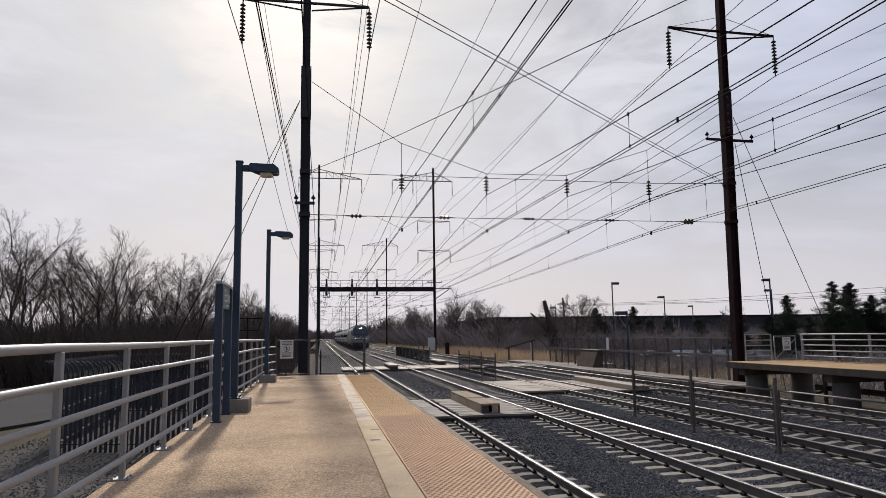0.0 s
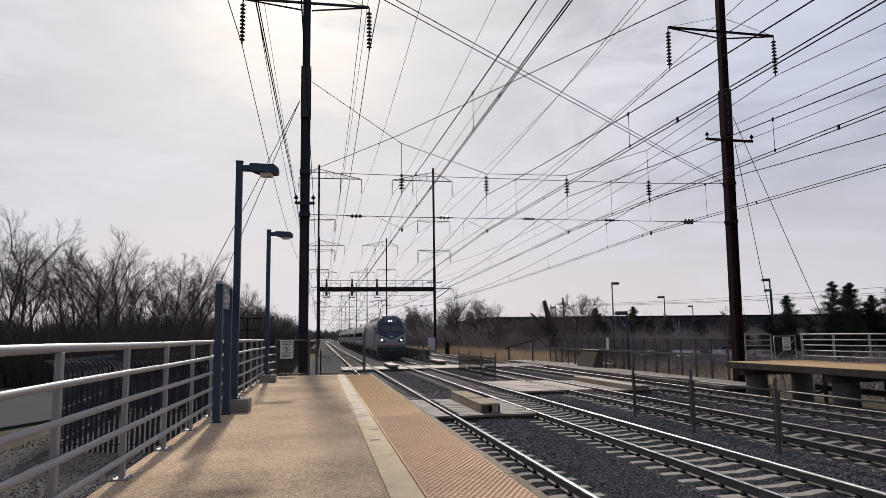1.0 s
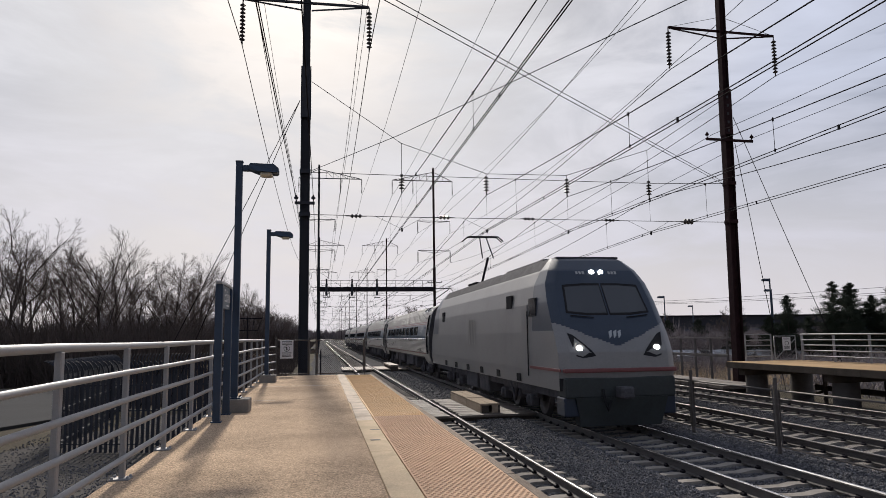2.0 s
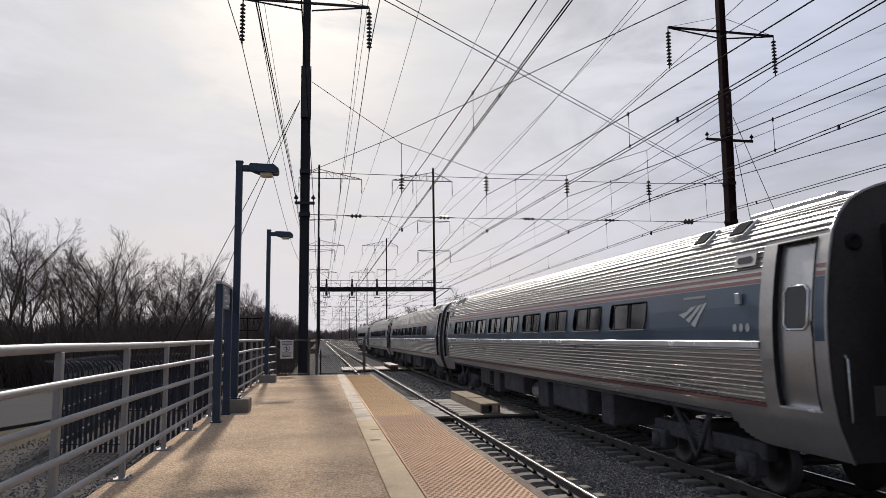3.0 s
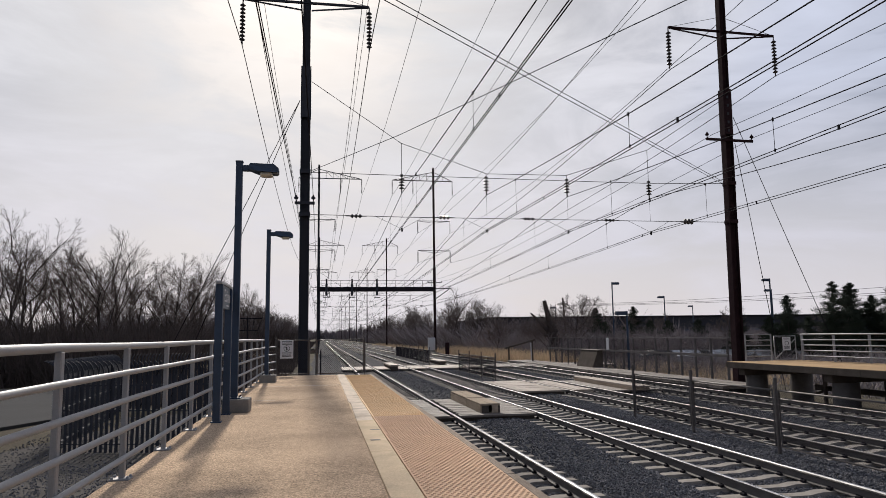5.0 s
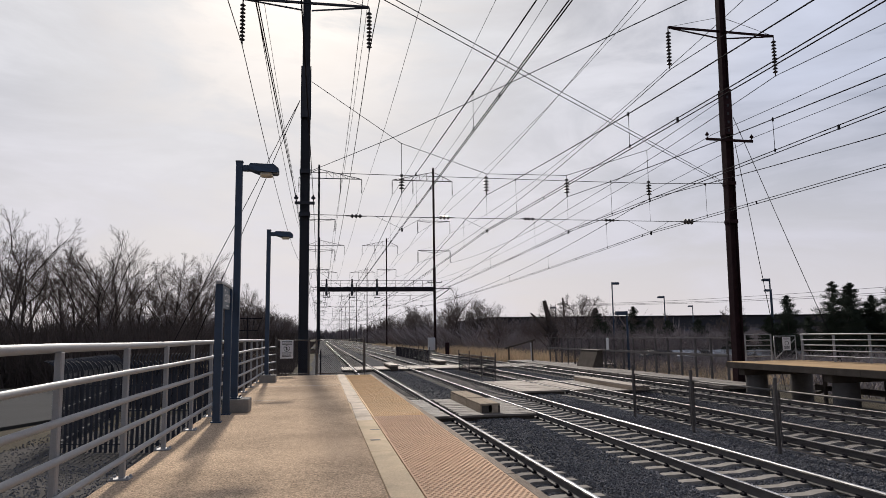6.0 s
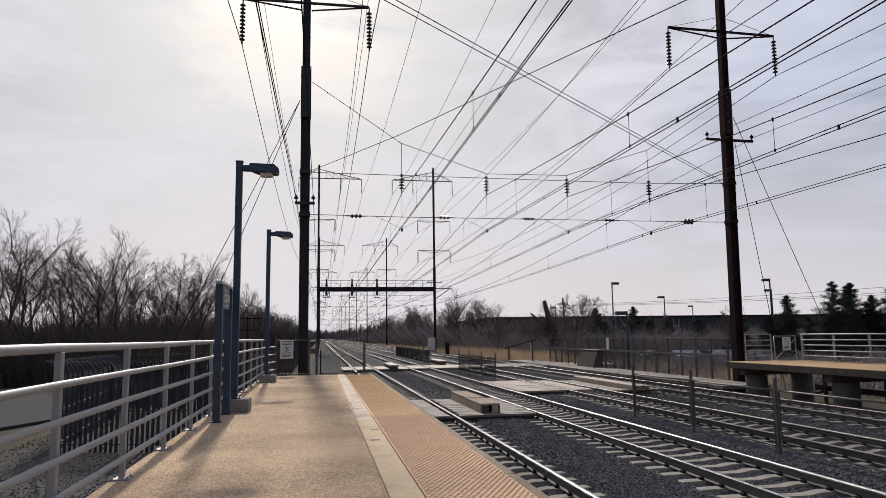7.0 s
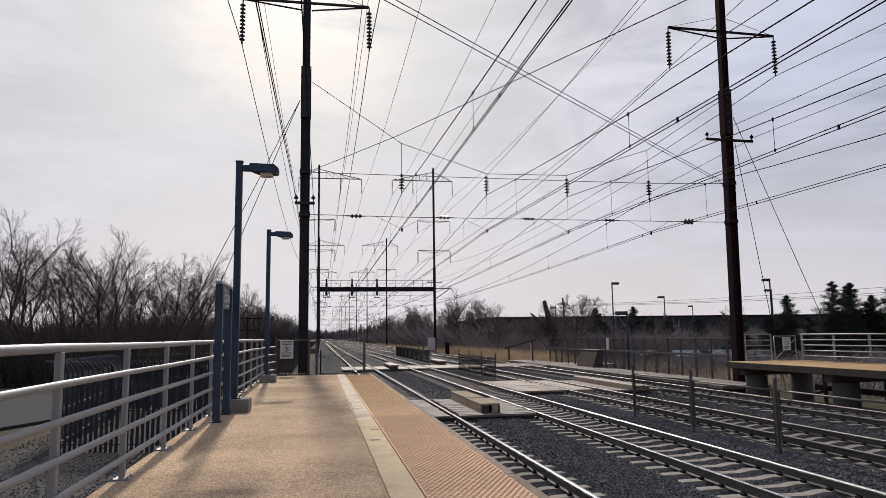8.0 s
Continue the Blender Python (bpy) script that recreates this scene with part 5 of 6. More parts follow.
            part("grab_rail", Geo().path([(q * 1.36, yy(R + 0.03), 2.05), (q * 1.40, yy(R - 0.05), 2.0), (q * 1.40, yy(R - 0.05), 1.35), (q * 1.34, yy(R + 0.03), 1.30)], 0.014, 6), M["bright_strip"], vest, "bright grab rail")
        part("diaphragm", Geo().box(-0.75, min(yy(-0.1), yy(0.5)), 1.1, 0.75, max(yy(-0.1), yy(0.5)), 3.6, 0.05), M["rubber"], t, "black corridor connection")
        part("coupler", Geo().box(-0.15, min(yy(0.0), yy(1.2)), 0.75, 0.15, max(yy(0.0), yy(1.2)), 1.0, 0.03), M["truck"], t)
        for s in (-1, 1):
            d = Geo()
            prof = [(x - 0.07, z) for x, z in skin(1.40, DT, 0.10)]
            n = len(prof)
            d.add([(s * x, yy(y), z) for y in (D0, D1) for x, z in prof], [(i, i + 1, n + i + 1, n + i) for i in range(n - 1)], True)
            d.add([(s * (x - 0.04), yy(y), z) for y in (D0, D1) for x, z in prof], [(i, i + 1, n + i + 1, n + i) for i in range(n - 1)], True)
            door = part("door", d, M["door_steel"], t, "smooth steel vestibule door")
            w0, w1, wa, wb, c = 2.36, 2.90, 0.76, 1.20, 0.07
            out = [(wa + c, w0), (wb - c, w0), (wb, w0 + c), (wb, w1 - c), (wb - c, w1), (wa + c, w1), (wa, w1 - c), (wa, w0 + c)]
            part("pane", Geo().add([(s * (half(z) - 0.062), yy(y), z) for y, z in out] + [(s * (half(z) - 0.09), yy(y), z) for y, z in out], [tuple(range(8)), tuple(range(15, 7, -1))] + [(i, (i + 1) % 8, 8 + (i + 1) % 8, 8 + i) for i in range(8)]), M["pane"], door, "dark door window")
            part("pane_frame", Geo().path([(s * (half(z) - 0.058), yy(y), z) for y, z in out + out[:1]], 0.016, 6), M["bright_strip"], door, "bright rounded window frame")
            part("door_handle", Geo().box(min(s * (half(2.3) - 0.075), s * (half(2.3) - 0.05)), min(yy(0.66), yy(0.70)), 2.28, max(s * (half(2.3) - 0.075), s * (half(2.3) - 0.05)), max(yy(0.66), yy(0.70)), 2.46, 0.006), M["rubber"], door)
            dk = Geo()
            for b in (D0, D1):
                n = len(prof)
                dk.add([(s * (x + o), yy(b), z) for o in (-0.12, 0.07) for x, z in prof], [(i, i + 1, n + i + 1, n + i) for i in range(n - 1)])
                dk.path([(s * (x - 0.004), yy(b), z) for x, z in skin(1.40, DT, 0.12)], 0.016, 5)
            dk.add([(s * (half(DT) + o), yy(b), DT) for o in (-0.19, 0.0) for b in (D0, D1)], [(0, 1, 3, 2)])
            dk.path([(s * (half(DT) - 0.004), yy(D0), DT), (s * (half(DT) - 0.004), yy(D1), DT)], 0.016, 5)
            part("door_frame", dk, M["rubber"], door)
            part("sill_plate", Geo().box(*sorted((s * 1.45, s * 1.575))[:1], min(yy(D0 - 0.02), yy(D1 + 0.02)), 1.385, sorted((s * 1.45, s * 1.575))[1], max(yy(D0 - 0.02), yy(D1 + 0.02)), 1.41), M["bright_strip"], door)
            part("rain_gutter", Geo().path([(s * (half(3.55) + 0.012), yy(R + 0.1), 3.55), (s * (half(3.55) + 0.012), yy(A + 0.3), 3.55)], 0.016, 5), M["bright_strip"], vest)
            # roof grilles in raised frames, and the small oval window
            for b in (2.2, 3.2):
                za, zb = 3.70, 3.94
                def lid(o, y0, y1, z0, z1):
                    return [(s * (half(z) + o), yy(y), z + o * 0.8) for y, z in ((y0, z0), (y1, z0), (y1, z1), (y0, z1))]
                boxf = [(0, 1, 2, 3), (7, 6, 5, 4), (0, 4, 5, 1), (1, 5, 6, 2), (2, 6, 7, 3), (3, 7, 4, 0)]
                fr = part("roof_grille", Geo().add(lid(0.035, b, b + 0.42, za, zb) + lid(-0.06, b, b + 0.42, za, zb), boxf), M["bright_strip"], t, "bright frame of a roof grille")
                part("grille", Geo().add(lid(0.045, b + 0.05, b + 0.37, za + 0.03, zb - 0.025) + lid(0.0, b + 0.05, b + 0.37, za + 0.03, zb - 0.025), boxf), M["rubber"], fr, "dark louvred grille")
            z0, z1 = 3.24, 3.42
            part("number_box", Geo().add([(s * (half(z0) + 0.02), yy(1.75), z0), (s * (half(z0) + 0.02), yy(2.25), z0), (s * (half(z1) + 0.02), yy(2.25), z1), (s * (half(z1) + 0.02), yy(1.75), z1), (s * (half(z0) - 0.05), yy(1.75), z0), (s * (half(z0) - 0.05), yy(2.25), z0), (s * (half(z1) - 0.05), yy(2.25), z1), (s * (half(z1) - 0.05), yy(1.75), z1)], [(0, 1, 2, 3), (4, 7, 6, 5), (0, 4, 5, 1), (1, 5, 6, 2), (2, 6, 7, 3), (3, 7, 4, 0)]), M["steel_smooth"], t)
            part("number_glass", Geo().add([(s * (half(z) + 0.026), yy(y), z) for y, z in ((1.86, 3.29), (2.14, 3.29), (2.18, 3.33), (2.14, 3.38), (1.86, 3.38), (1.82, 3.33))] , [(0, 1, 2, 3, 4, 5)]), M["pane"], t)
            part("marker_lamp", Geo().box(min(s * half(2.78), s * (half(2.78) + 0.05)), min(yy(2.0), yy(2.12)), 2.72, max(s * half(2.78), s * (half(2.78) + 0.05)), max(yy(2.0), yy(2.12)), 2.88, 0.01), M["mark_white"], t)
    # pale emblem of three bent strokes, and bars for the lettering
    for s in (-1, 1):
        em = Geo()
        for stroke in (((0.98, 0.98, 0.86, 0.92), (0.80, 0.55, 0.68, 0.53), (0.60, 0.0, 0.46, 0.13)), ((0.83, 0.93, 0.68, 0.87), (0.62, 0.57, 0.50, 0.56), (0.40, 0.19, 0.26, 0.32)), ((0.64, 0.88, 0.42, 0.82), (0.44, 0.65, 0.30, 0.66), (0.20, 0.38, 0.0, 0.55))):
            for q0, q1 in zip(stroke, stroke[1:]):
                quad = [(q0[0], q0[1]), (q0[2], q0[3]), (q1[2], q1[3]), (q1[0], q1[1])]
                em.add([(s * (half(2.42 + 0.38 * w) + 0.006), 3.72 - 0.85 * u, 2.42 + 0.38 * w) for u, w in quad], [(0, 1, 2, 3)])
        part("emblem", em, M["mark_white"], t, "pale grey three-stroke emblem")
        part("text_bar", Geo().add([(s * (half(z) + 0.006), y, z) for y, z in ((2.95, 2.86), (3.6, 2.86), (3.6, 2.90), (2.95, 2.90))], [(0, 1, 2, 3)]), M["loco_grey"], t)
        for i in range(3):
            part("number_bar", Geo().add([(s * (half(z) + 0.006), y, z) for y, z in [(1.86 + 0.15 * i + 0.048 * math.cos(a * math.pi / 5), 2.40 + 0.06 * math.sin(a * math.pi / 5)) for a in range(10)]], [tuple(range(10))]), M["mark_white"], t)
    # access panels, boxes under the floor
    part("roof_duct", Geo().box(-0.32, 1.5, 4.12, 0.32, 3.5, 4.255, 0.03), M["steel_smooth"], t)
    part("floor", Geo().box(-1.45, 0.6, 1.12, 1.45, 25.4, 1.24), M["truck"], t)
    for x0, a, b, z0, x1 in ((-1.35, 7.0, 7.6, 0.45, -0.2), (-1.4, 8.3, 10.6, 0.55, -0.6), (-1.35, 11.2, 12.0, 0.42, -0.4), (-1.35, 13.4, 15.6, 0.6, 1.3), (-1.3, 16.4, 17.2, 0.42, 0.0), (-1.35, 17.6, 19.0, 0.6, -0.5), (0.2, 7.4, 12.6, 0.55, 1.35), (0.4, 15.9, 18.6, 0.5, 1.35)):
        part("equipment_case", Geo().box(x0, a, z0, x1, b, 1.13, 0.03), M["truck"], t, "grimy underfloor equipment case")
    part("air_tank", Geo().path([(-0.9, 12.1, 0.72), (-0.9, 13.3, 0.72)], 0.24, 12), M["steel_smooth"], t)
    for yc in (3.95, 22.05):
        bogie(t, yc)
    return t


def nose_y(z):
    for (z0, a), (z1, b) in zip(NOSE, NOSE[1:]):
        if z <= z1:
            return a + (b - a) * (z - z0) / (z1 - z0)
    return NOSE[-1][1]


NOSE = [(0.9, 0.10), (1.45, 0.0), (1.9, 0.06), (2.3, 0.26), (2.6, 0.46), (3.4, 0.98), (4.05, 1.40), (4.38, 1.75), (4.47, 2.0)]
def nose_at(x, z, off=0.0):
    """A point on the nose, off metres proud of it."""
    u = x / lhalf(z)
    return (x, nose_y(z) + 0.06 * u * u + 1.9 * max(0, abs(u) - 0.84) ** 1.3 - off, z)


LHALF = [(0.9, 1.49), (1.4, 1.53), (2.4, 1.53), (3.2, 1.50), (3.70, 1.43), (4.1, 1.24), (4.38, 1.02), (4.47, 0.94)]


def lhalf(z):
    for (z0, a), (z1, b) in zip(LHALF, LHALF[1:]):
        if z <= z1:
            return a + (b - a) * (z - z0) / (z1 - z0)
    return LHALF[-1][1]


def build_loco():
    t = thing("locomotive", "grey electric locomotive with navy cab and lit headlights", "locomotive")
    L = 20.2
    nose, side, tail = Geo(), Geo(), Geo()
    nx = 64
    for end, g in ((0, nose), (1, tail)):
        rows = []
        for i, z in enumerate([0.95 + (4.47 - 0.95) * k / 90 for k in range(91)]):
            h, y0 = lhalf(z), nose_y(z)
            row = []
            for j in range(nx + 1):
                u = -1 + 2 * j / nx
                x, y, _ = nose_at(h * u, z)
                row.append((x, y if not end else L - y, z))
            rows.append(row)
        vs = [p for r in rows for p in r]
        n = nx + 1
        for i in range(90):
            for j in range(nx):
                q = [vs[i * n + j], vs[i * n + j + 1], vs[(i + 1) * n + j + 1], vs[(i + 1) * n + j]]
                cx, cz = sum(p[0] for p in q) / 4, sum(p[2] for p in q) / 4
                navy = cz > 2.04 + 0.56 * (abs(cx) / 1.4) ** 1.1
                low = cz < 1.28
                g.add(q, [(0, 1, 2, 3)], False, 2 if low else (1 if navy else 0))
        if end == 0:
            edge = [(vs[i * n][1], vs[i * n + n - 1][1], vs[i * n][2]) for i in range(91)]
    mats = (M["loco_grey"], M["loco_navy"], M["rubber"])
    part("nose", nose, mats, t, "grey nose with a navy wedge above it")
    part("tail_cab", tail, mats, t)
    for s in (-1, 1):
        g = Geo()
        for (y0, _, z0), (y1, _, z1) in zip(edge, edge[1:]):
            zc = (z0 + z1) / 2
            for a, b, k in (((y0, y1), (2.35, 2.35), 1), ((2.35, 2.35), (L - 2.35, L - 2.35), 0), ((L - 2.35, L - 2.35), (L - y0, L - y1), 1)):
                if zc < 2.45:
                    k = 0
                if z0 > 4.1 and k == 0:
                    k = 2
                g.add([(s * lhalf(z0), a[0], z0), (s * lhalf(z0), b[0], z0), (s * lhalf(z1), b[1], z1), (s * lhalf(z1), a[1], z1)], [(0, 1, 2, 3)], False, k)
        part("side_wall", g, (M["loco_grey"], M["loco_navy"], M["truck"]), t)
    part("roof_deck", Geo().box(-0.89, 1.9, 4.43, 0.89, L - 1.9, 4.475), M["truck"], t)
    def plate(pts, off, deep):
        n = len(pts)
        return Geo().add([nose_at(x, z, off) for x, z in pts] + [nose_at(x, z, -deep) for x, z in pts], [tuple(range(n)), tuple(range(2 * n - 1, n - 1, -1))] + [(i, (i + 1) % n, n + (i + 1) % n, n + i) for i in range(n)])

    # windscreen in two panes, wipers, lamps in slanted dark housings
    for s in (-1, 1):
        fr = part("windscreen_frame", plate([(s * 0.02, 2.82), (s * 0.6, 2.82), (s * 1.14, 2.88), (s * 1.10, 3.16), (s * 1.05, 3.64), (s * 0.5, 3.68), (s * 0.02, 3.68)], 0.008, 0.02), M["rubber"], t)
        part("windscreen", plate([(s * 0.05, 2.88), (s * 0.6, 2.88), (s * 1.08, 2.93), (s * 1.05, 3.16), (s * 1.0, 3.58), (s * 0.5, 3.62), (s * 0.05, 3.62)], 0.014, 0.0), M["screen"], t, "grey reflecting windscreen pane")
        part("wiper", Geo().path([nose_at(s * 0.45, 2.76, 0.03), nose_at(s * 1.05, 2.82, 0.03)], 0.016, 4), M["rubber"], t)
        hb = part("lamp_housing", plate([(s * 0.62, 1.80), (s * 0.95, 1.75), (s * 1.12, 1.80), (s * 1.20, 2.10), (s * 1.26, 2.38), (s * 1.12, 2.32), (s * 0.9, 2.12), (s * 0.72, 1.94)], 0.010, 0.03), M["rubber"], t, "dark slanted lamp housing")
        x, y, z = nose_at(s * 1.02, 1.99, 0.012)
        part("headlight", Geo().lathe((x, y, z), [(0.075, 0.03), (0.075, -0.01), (0.04, -0.02), (0, -0.024)], 14, (0, 1, 0)), M["headlight"], hb, "bright white headlight")
        x, y, z = nose_at(s * 0.13, 3.99, 0.012)
        part("headlight", Geo().lathe((x, y, z), [(0.07, 0.06), (0.07, -0.01), (0.04, -0.02), (0, -0.024)], 14, (0, 1, 0)), M["headlight"], t, "bright white headlight")
        for i in range(3):
            part("number_bar", plate([(s * (0.34 + 0.09 * i), 3.94), (s * (0.40 + 0.09 * i), 3.94), (s * (0.40 + 0.09 * i), 4.02), (s * (0.34 + 0.09 * i), 4.02)], 0.006, 0.0), M["steel_smooth"], t)
        part("side_window", Geo().box(*((1.46, 2.0, 2.85, 1.54, 2.6, 3.35) if s > 0 else (-1.54, 2.0, 2.85, -1.46, 2.6, 3.35))), M["pane"], t)
        part("cab_door", Geo().box(*((1.50, 2.75, 1.25, 1.545, 3.35, 3.2, 0.01) if s > 0 else (-1.545, 2.75, 1.25, -1.50, 3.35, 3.2, 0.01))), M["loco_grey"], t)
        part("grab_rail", Geo().path([(s * 1.57, 2.66, 1.2), (s * 1.57, 2.66, 3.0)], 0.018, 5), M["rubber"], t)
        part("vent_window", Geo().box(*((1.46, 4.4, 3.15, 1.525, 5.0, 3.55) if s > 0 else (-1.525, 4.4, 3.15, -1.46, 5.0, 3.55))), M["rubber"], t)
        part("vent_window", Geo().box(*((1.46, 16.2, 3.0, 1.525, 16.7, 3.45) if s > 0 else (-1.525, 16.2, 3.0, -1.46, 16.7, 3.45))), M["rubber"], t)
        em = Geo()
        for k in range(3):
            y = 9.6 + 0.45 * k
            em.add([(s * 1.536, y, 2.95), (s * 1.536, y + 0.32, 2.95), (s * 1.536, y + 0.1, 2.0), (s * 1.536, y - 0.05, 2.0)], [(0, 1, 2, 3)])
        part("emblem", em, M["steel_smooth"], t, "pale three-stroke emblem")
        for i in range(6):
            y = 3.6 + 2.4 * i
            part("access_panel", Geo().box(*((1.51, y, 1.0, 1.535, y + 0.4, 1.22) if s > 0 else (-1.535, y, 1.0, -1.51, y + 0.4, 1.22))), M["rubber"], t)
    em = Geo()
    for k in range(3):
        x = -0.16 + 0.12 * k
        em.add([nose_at(xx, z, 0.008) for xx, z in ((x, 2.40), (x + 0.1, 2.44), (x + 0.06, 2.30), (x - 0.02, 2.22))], [(0, 1, 2, 3)])
    part("emblem", em, M["mark_white"], t, "pale three-stroke emblem")
    part("stripe", Geo().box(-1.47, -0.03, 1.40, 1.47, 0.16, 1.50, 0.02).box(-1.55, 0.12, 1.42, -1.52, 2.6, 1.49).box(1.52, 0.12, 1.42, 1.55, 2.6, 1.49), M["stripe_red"], t, "red stripe across the nose")
    part("buffer_beam", Geo().box(-1.44, 0.02, 0.78, 1.44, 0.6, 1.28, 0.04), M["pilot_dark"], t)
    part("step_well", Geo().box(-1.46, 0.1, 0.35, -1.0, 0.7, 0.8, 0.03), M["loco_navy"], t)
    part("step_well", Geo().box(1.0, 0.1, 0.35, 1.46, 0.7, 0.8, 0.03), M["loco_navy"], t)
    pl = Geo()
    pl.add([(-1.05, 0.12, 0.10), (1.05, 0.12, 0.10), (1.2, 0.0, 0.80), (-1.2, 0.0, 0.80), (-1.0, 0.6, 0.12), (1.0, 0.6, 0.12), (1.2, 0.6, 0.80), (-1.2, 0.6, 0.80)], [(0, 1, 2, 3), (7, 6, 5, 4), (0, 4, 5, 1), (1, 5, 6, 2), (2, 6, 7, 3), (3, 7, 4, 0)])
    part("pilot", pl, M["pilot_dark"], t, "dark steel snow pilot")
    part("coupler", Geo().box(-0.17, -0.35, 0.78, 0.17, 0.1, 1.06, 0.04), M["truck"], t)
    part("hose", Geo().path([(-0.5, 0.0, 1.0), (-0.5, -0.1, 0.7), (-0.42, -0.08, 0.5), (-0.3, 0.0, 0.72)], 0.03, 6), M["rubber"], t)
    part("underframe", Geo().box(-1.3, 0.7, 0.72, 1.3, L - 0.7, 1.0), M["truck"], t)
    for a, b in ((8.2, 9.6), (10.0, 12.0)):
        part("equipment_case", Geo().box(-1.38, a, 0.35, 1.38, b, 0.95, 0.04), M["truck"], t)
    for yc in (5.1, 15.1):
        bogie(t, yc, 2.9, 0.55)
    # pantograph raised to the wire
    pg = thing("pantograph", "", "")
    pg.parent = t
    pg.location = (0, 14.0, 4.50)
    part("base_frame", Geo().box(-0.6, -0.6, 0.1, 0.6, -0.5, 0.18).box(-0.6, 0.9, 0.1, 0.6, 1.0, 0.18).box(-0.6, -0.6, 0.1, -0.52, 1.0, 0.18).box(0.52, -0.6, 0.1, 0.6, 1.0, 0.18), M["dark_steel"], pg)
    part("lower_arm", Geo().path([(0, 0.8, 0.15), (0, -0.55, 1.25)], 0.055, 6), M["dark_steel"], pg)
    part("upper_arm", Geo().path([(-0.25, -0.55, 1.25), (-0.15, 0.35, 2.3)], 0.03, 5).path([(0.25, -0.55, 1.25), (0.15, 0.35, 2.3)], 0.03, 5), M["dark_steel"], pg)
    part("collector_head", Geo().path([(-0.95, 0.3, 2.12), (-0.7, 0.3, 2.34), (0.7, 0.3, 2.34), (0.95, 0.3, 2.12)], 0.03, 5).path([(-0.95, 0.6, 2.12), (-0.7, 0.6, 2.34), (0.7, 0.6, 2.34), (0.95, 0.6, 2.12)], 0.03, 5), M["dark_steel"], pg)
    part("roof_case", Geo().box(-0.85, 3.2, 4.3, 0.85, 7.5, 4.56, 0.06), M["truck"], t)
    part("roof_case", Geo().box(-0.8, 8.4, 4.3, 0.8, 12.2, 4.55, 0.06), M["truck"], t)
    return t


TRAIN = []


def build_train():
    loco = build_loco()
    coach = build_coach()
    coaches = [coach] + [copy_thing(coach, pose(0, 0, 0)) for i in range(4)]
    TRAIN.append((loco, -41.95 - 20.2))
    for i, c in enumerate(coaches):
        TRAIN.append((c, -41.95 + 26.22 * i + (26.0 if i == 3 else 0.0)))
    # roof gear carried by the last coach alone
    last = coaches[-1]
    for y, r in ((24.5, 0.13), (25.3, 0.13)):
        part("roof_vent", Geo().box(-0.62, y - 0.22, 4.08, -0.30, y + 0.22, 4.24, 0.02).lathe((-0.46, y, 4.22), [(r * 0.7, 0), (r * 0.7, 0.08), (r, 0.10), (r, 0.22), (r * 0.6, 0.27), (0, 0.27)], 12), M["truck"], last, "dark roof aerial")
    part("roof_bar", Geo().box(-0.50, 24.4, 4.10, -0.42, 25.4, 4.27, 0.02), M["truck"], last)
    for y in (19.6, 20.8, 21.9):
        part("roof_vent", Geo().box(-0.45, y - 0.16, 4.08, -0.15, y + 0.16, 4.25, 0.03), M["truck"], last, "low dark roof ventilator")
    part("roof_duct", Geo().box(-0.40, 3.6, 4.10, 0.32, 7.2, 4.27, 0.03).box(-0.42, 2.4, 4.1, 0.3, 3.0, 4.34, 0.03), M["truck"], last, "long grey roof duct")
    for a, b in ((19.2, 19.95), (20.0, 20.75), (5.6, 6.3)):
        for q in (-1, 1):
            pr = skin(1.45, 1.95, 0.2, 0.006)
            part("access_panel", Geo().extrude([(q * x, z) for x, z in pr] + [(q * (x - 0.03), z) for x, z in reversed(pr)], a, b), M["steel_smooth"], last)
    part("water_tank", Geo().box(-1.45, 10.2, 0.50, -1.36, 13.2, 1.12, 0.02).box(-1.45, 13.24, 0.50, -1.36, 16.4, 1.12, 0.02), M["truck"], last, "long grimy skirt panels under the floor")


def motions():
    """The train runs towards and past the camera at a steady pace."""
    for k, (ob, y) in enumerate(TRAIN):
        rows = []
        for i in range(17):
            t = 0.5 * i
            rows.append((t, pose(TRACKS[1], y + 0.08 + 55.9 * (3.4 - t), 0, 0, 0, 180 if k == 4 else 0)))
        walk(ob, rows)


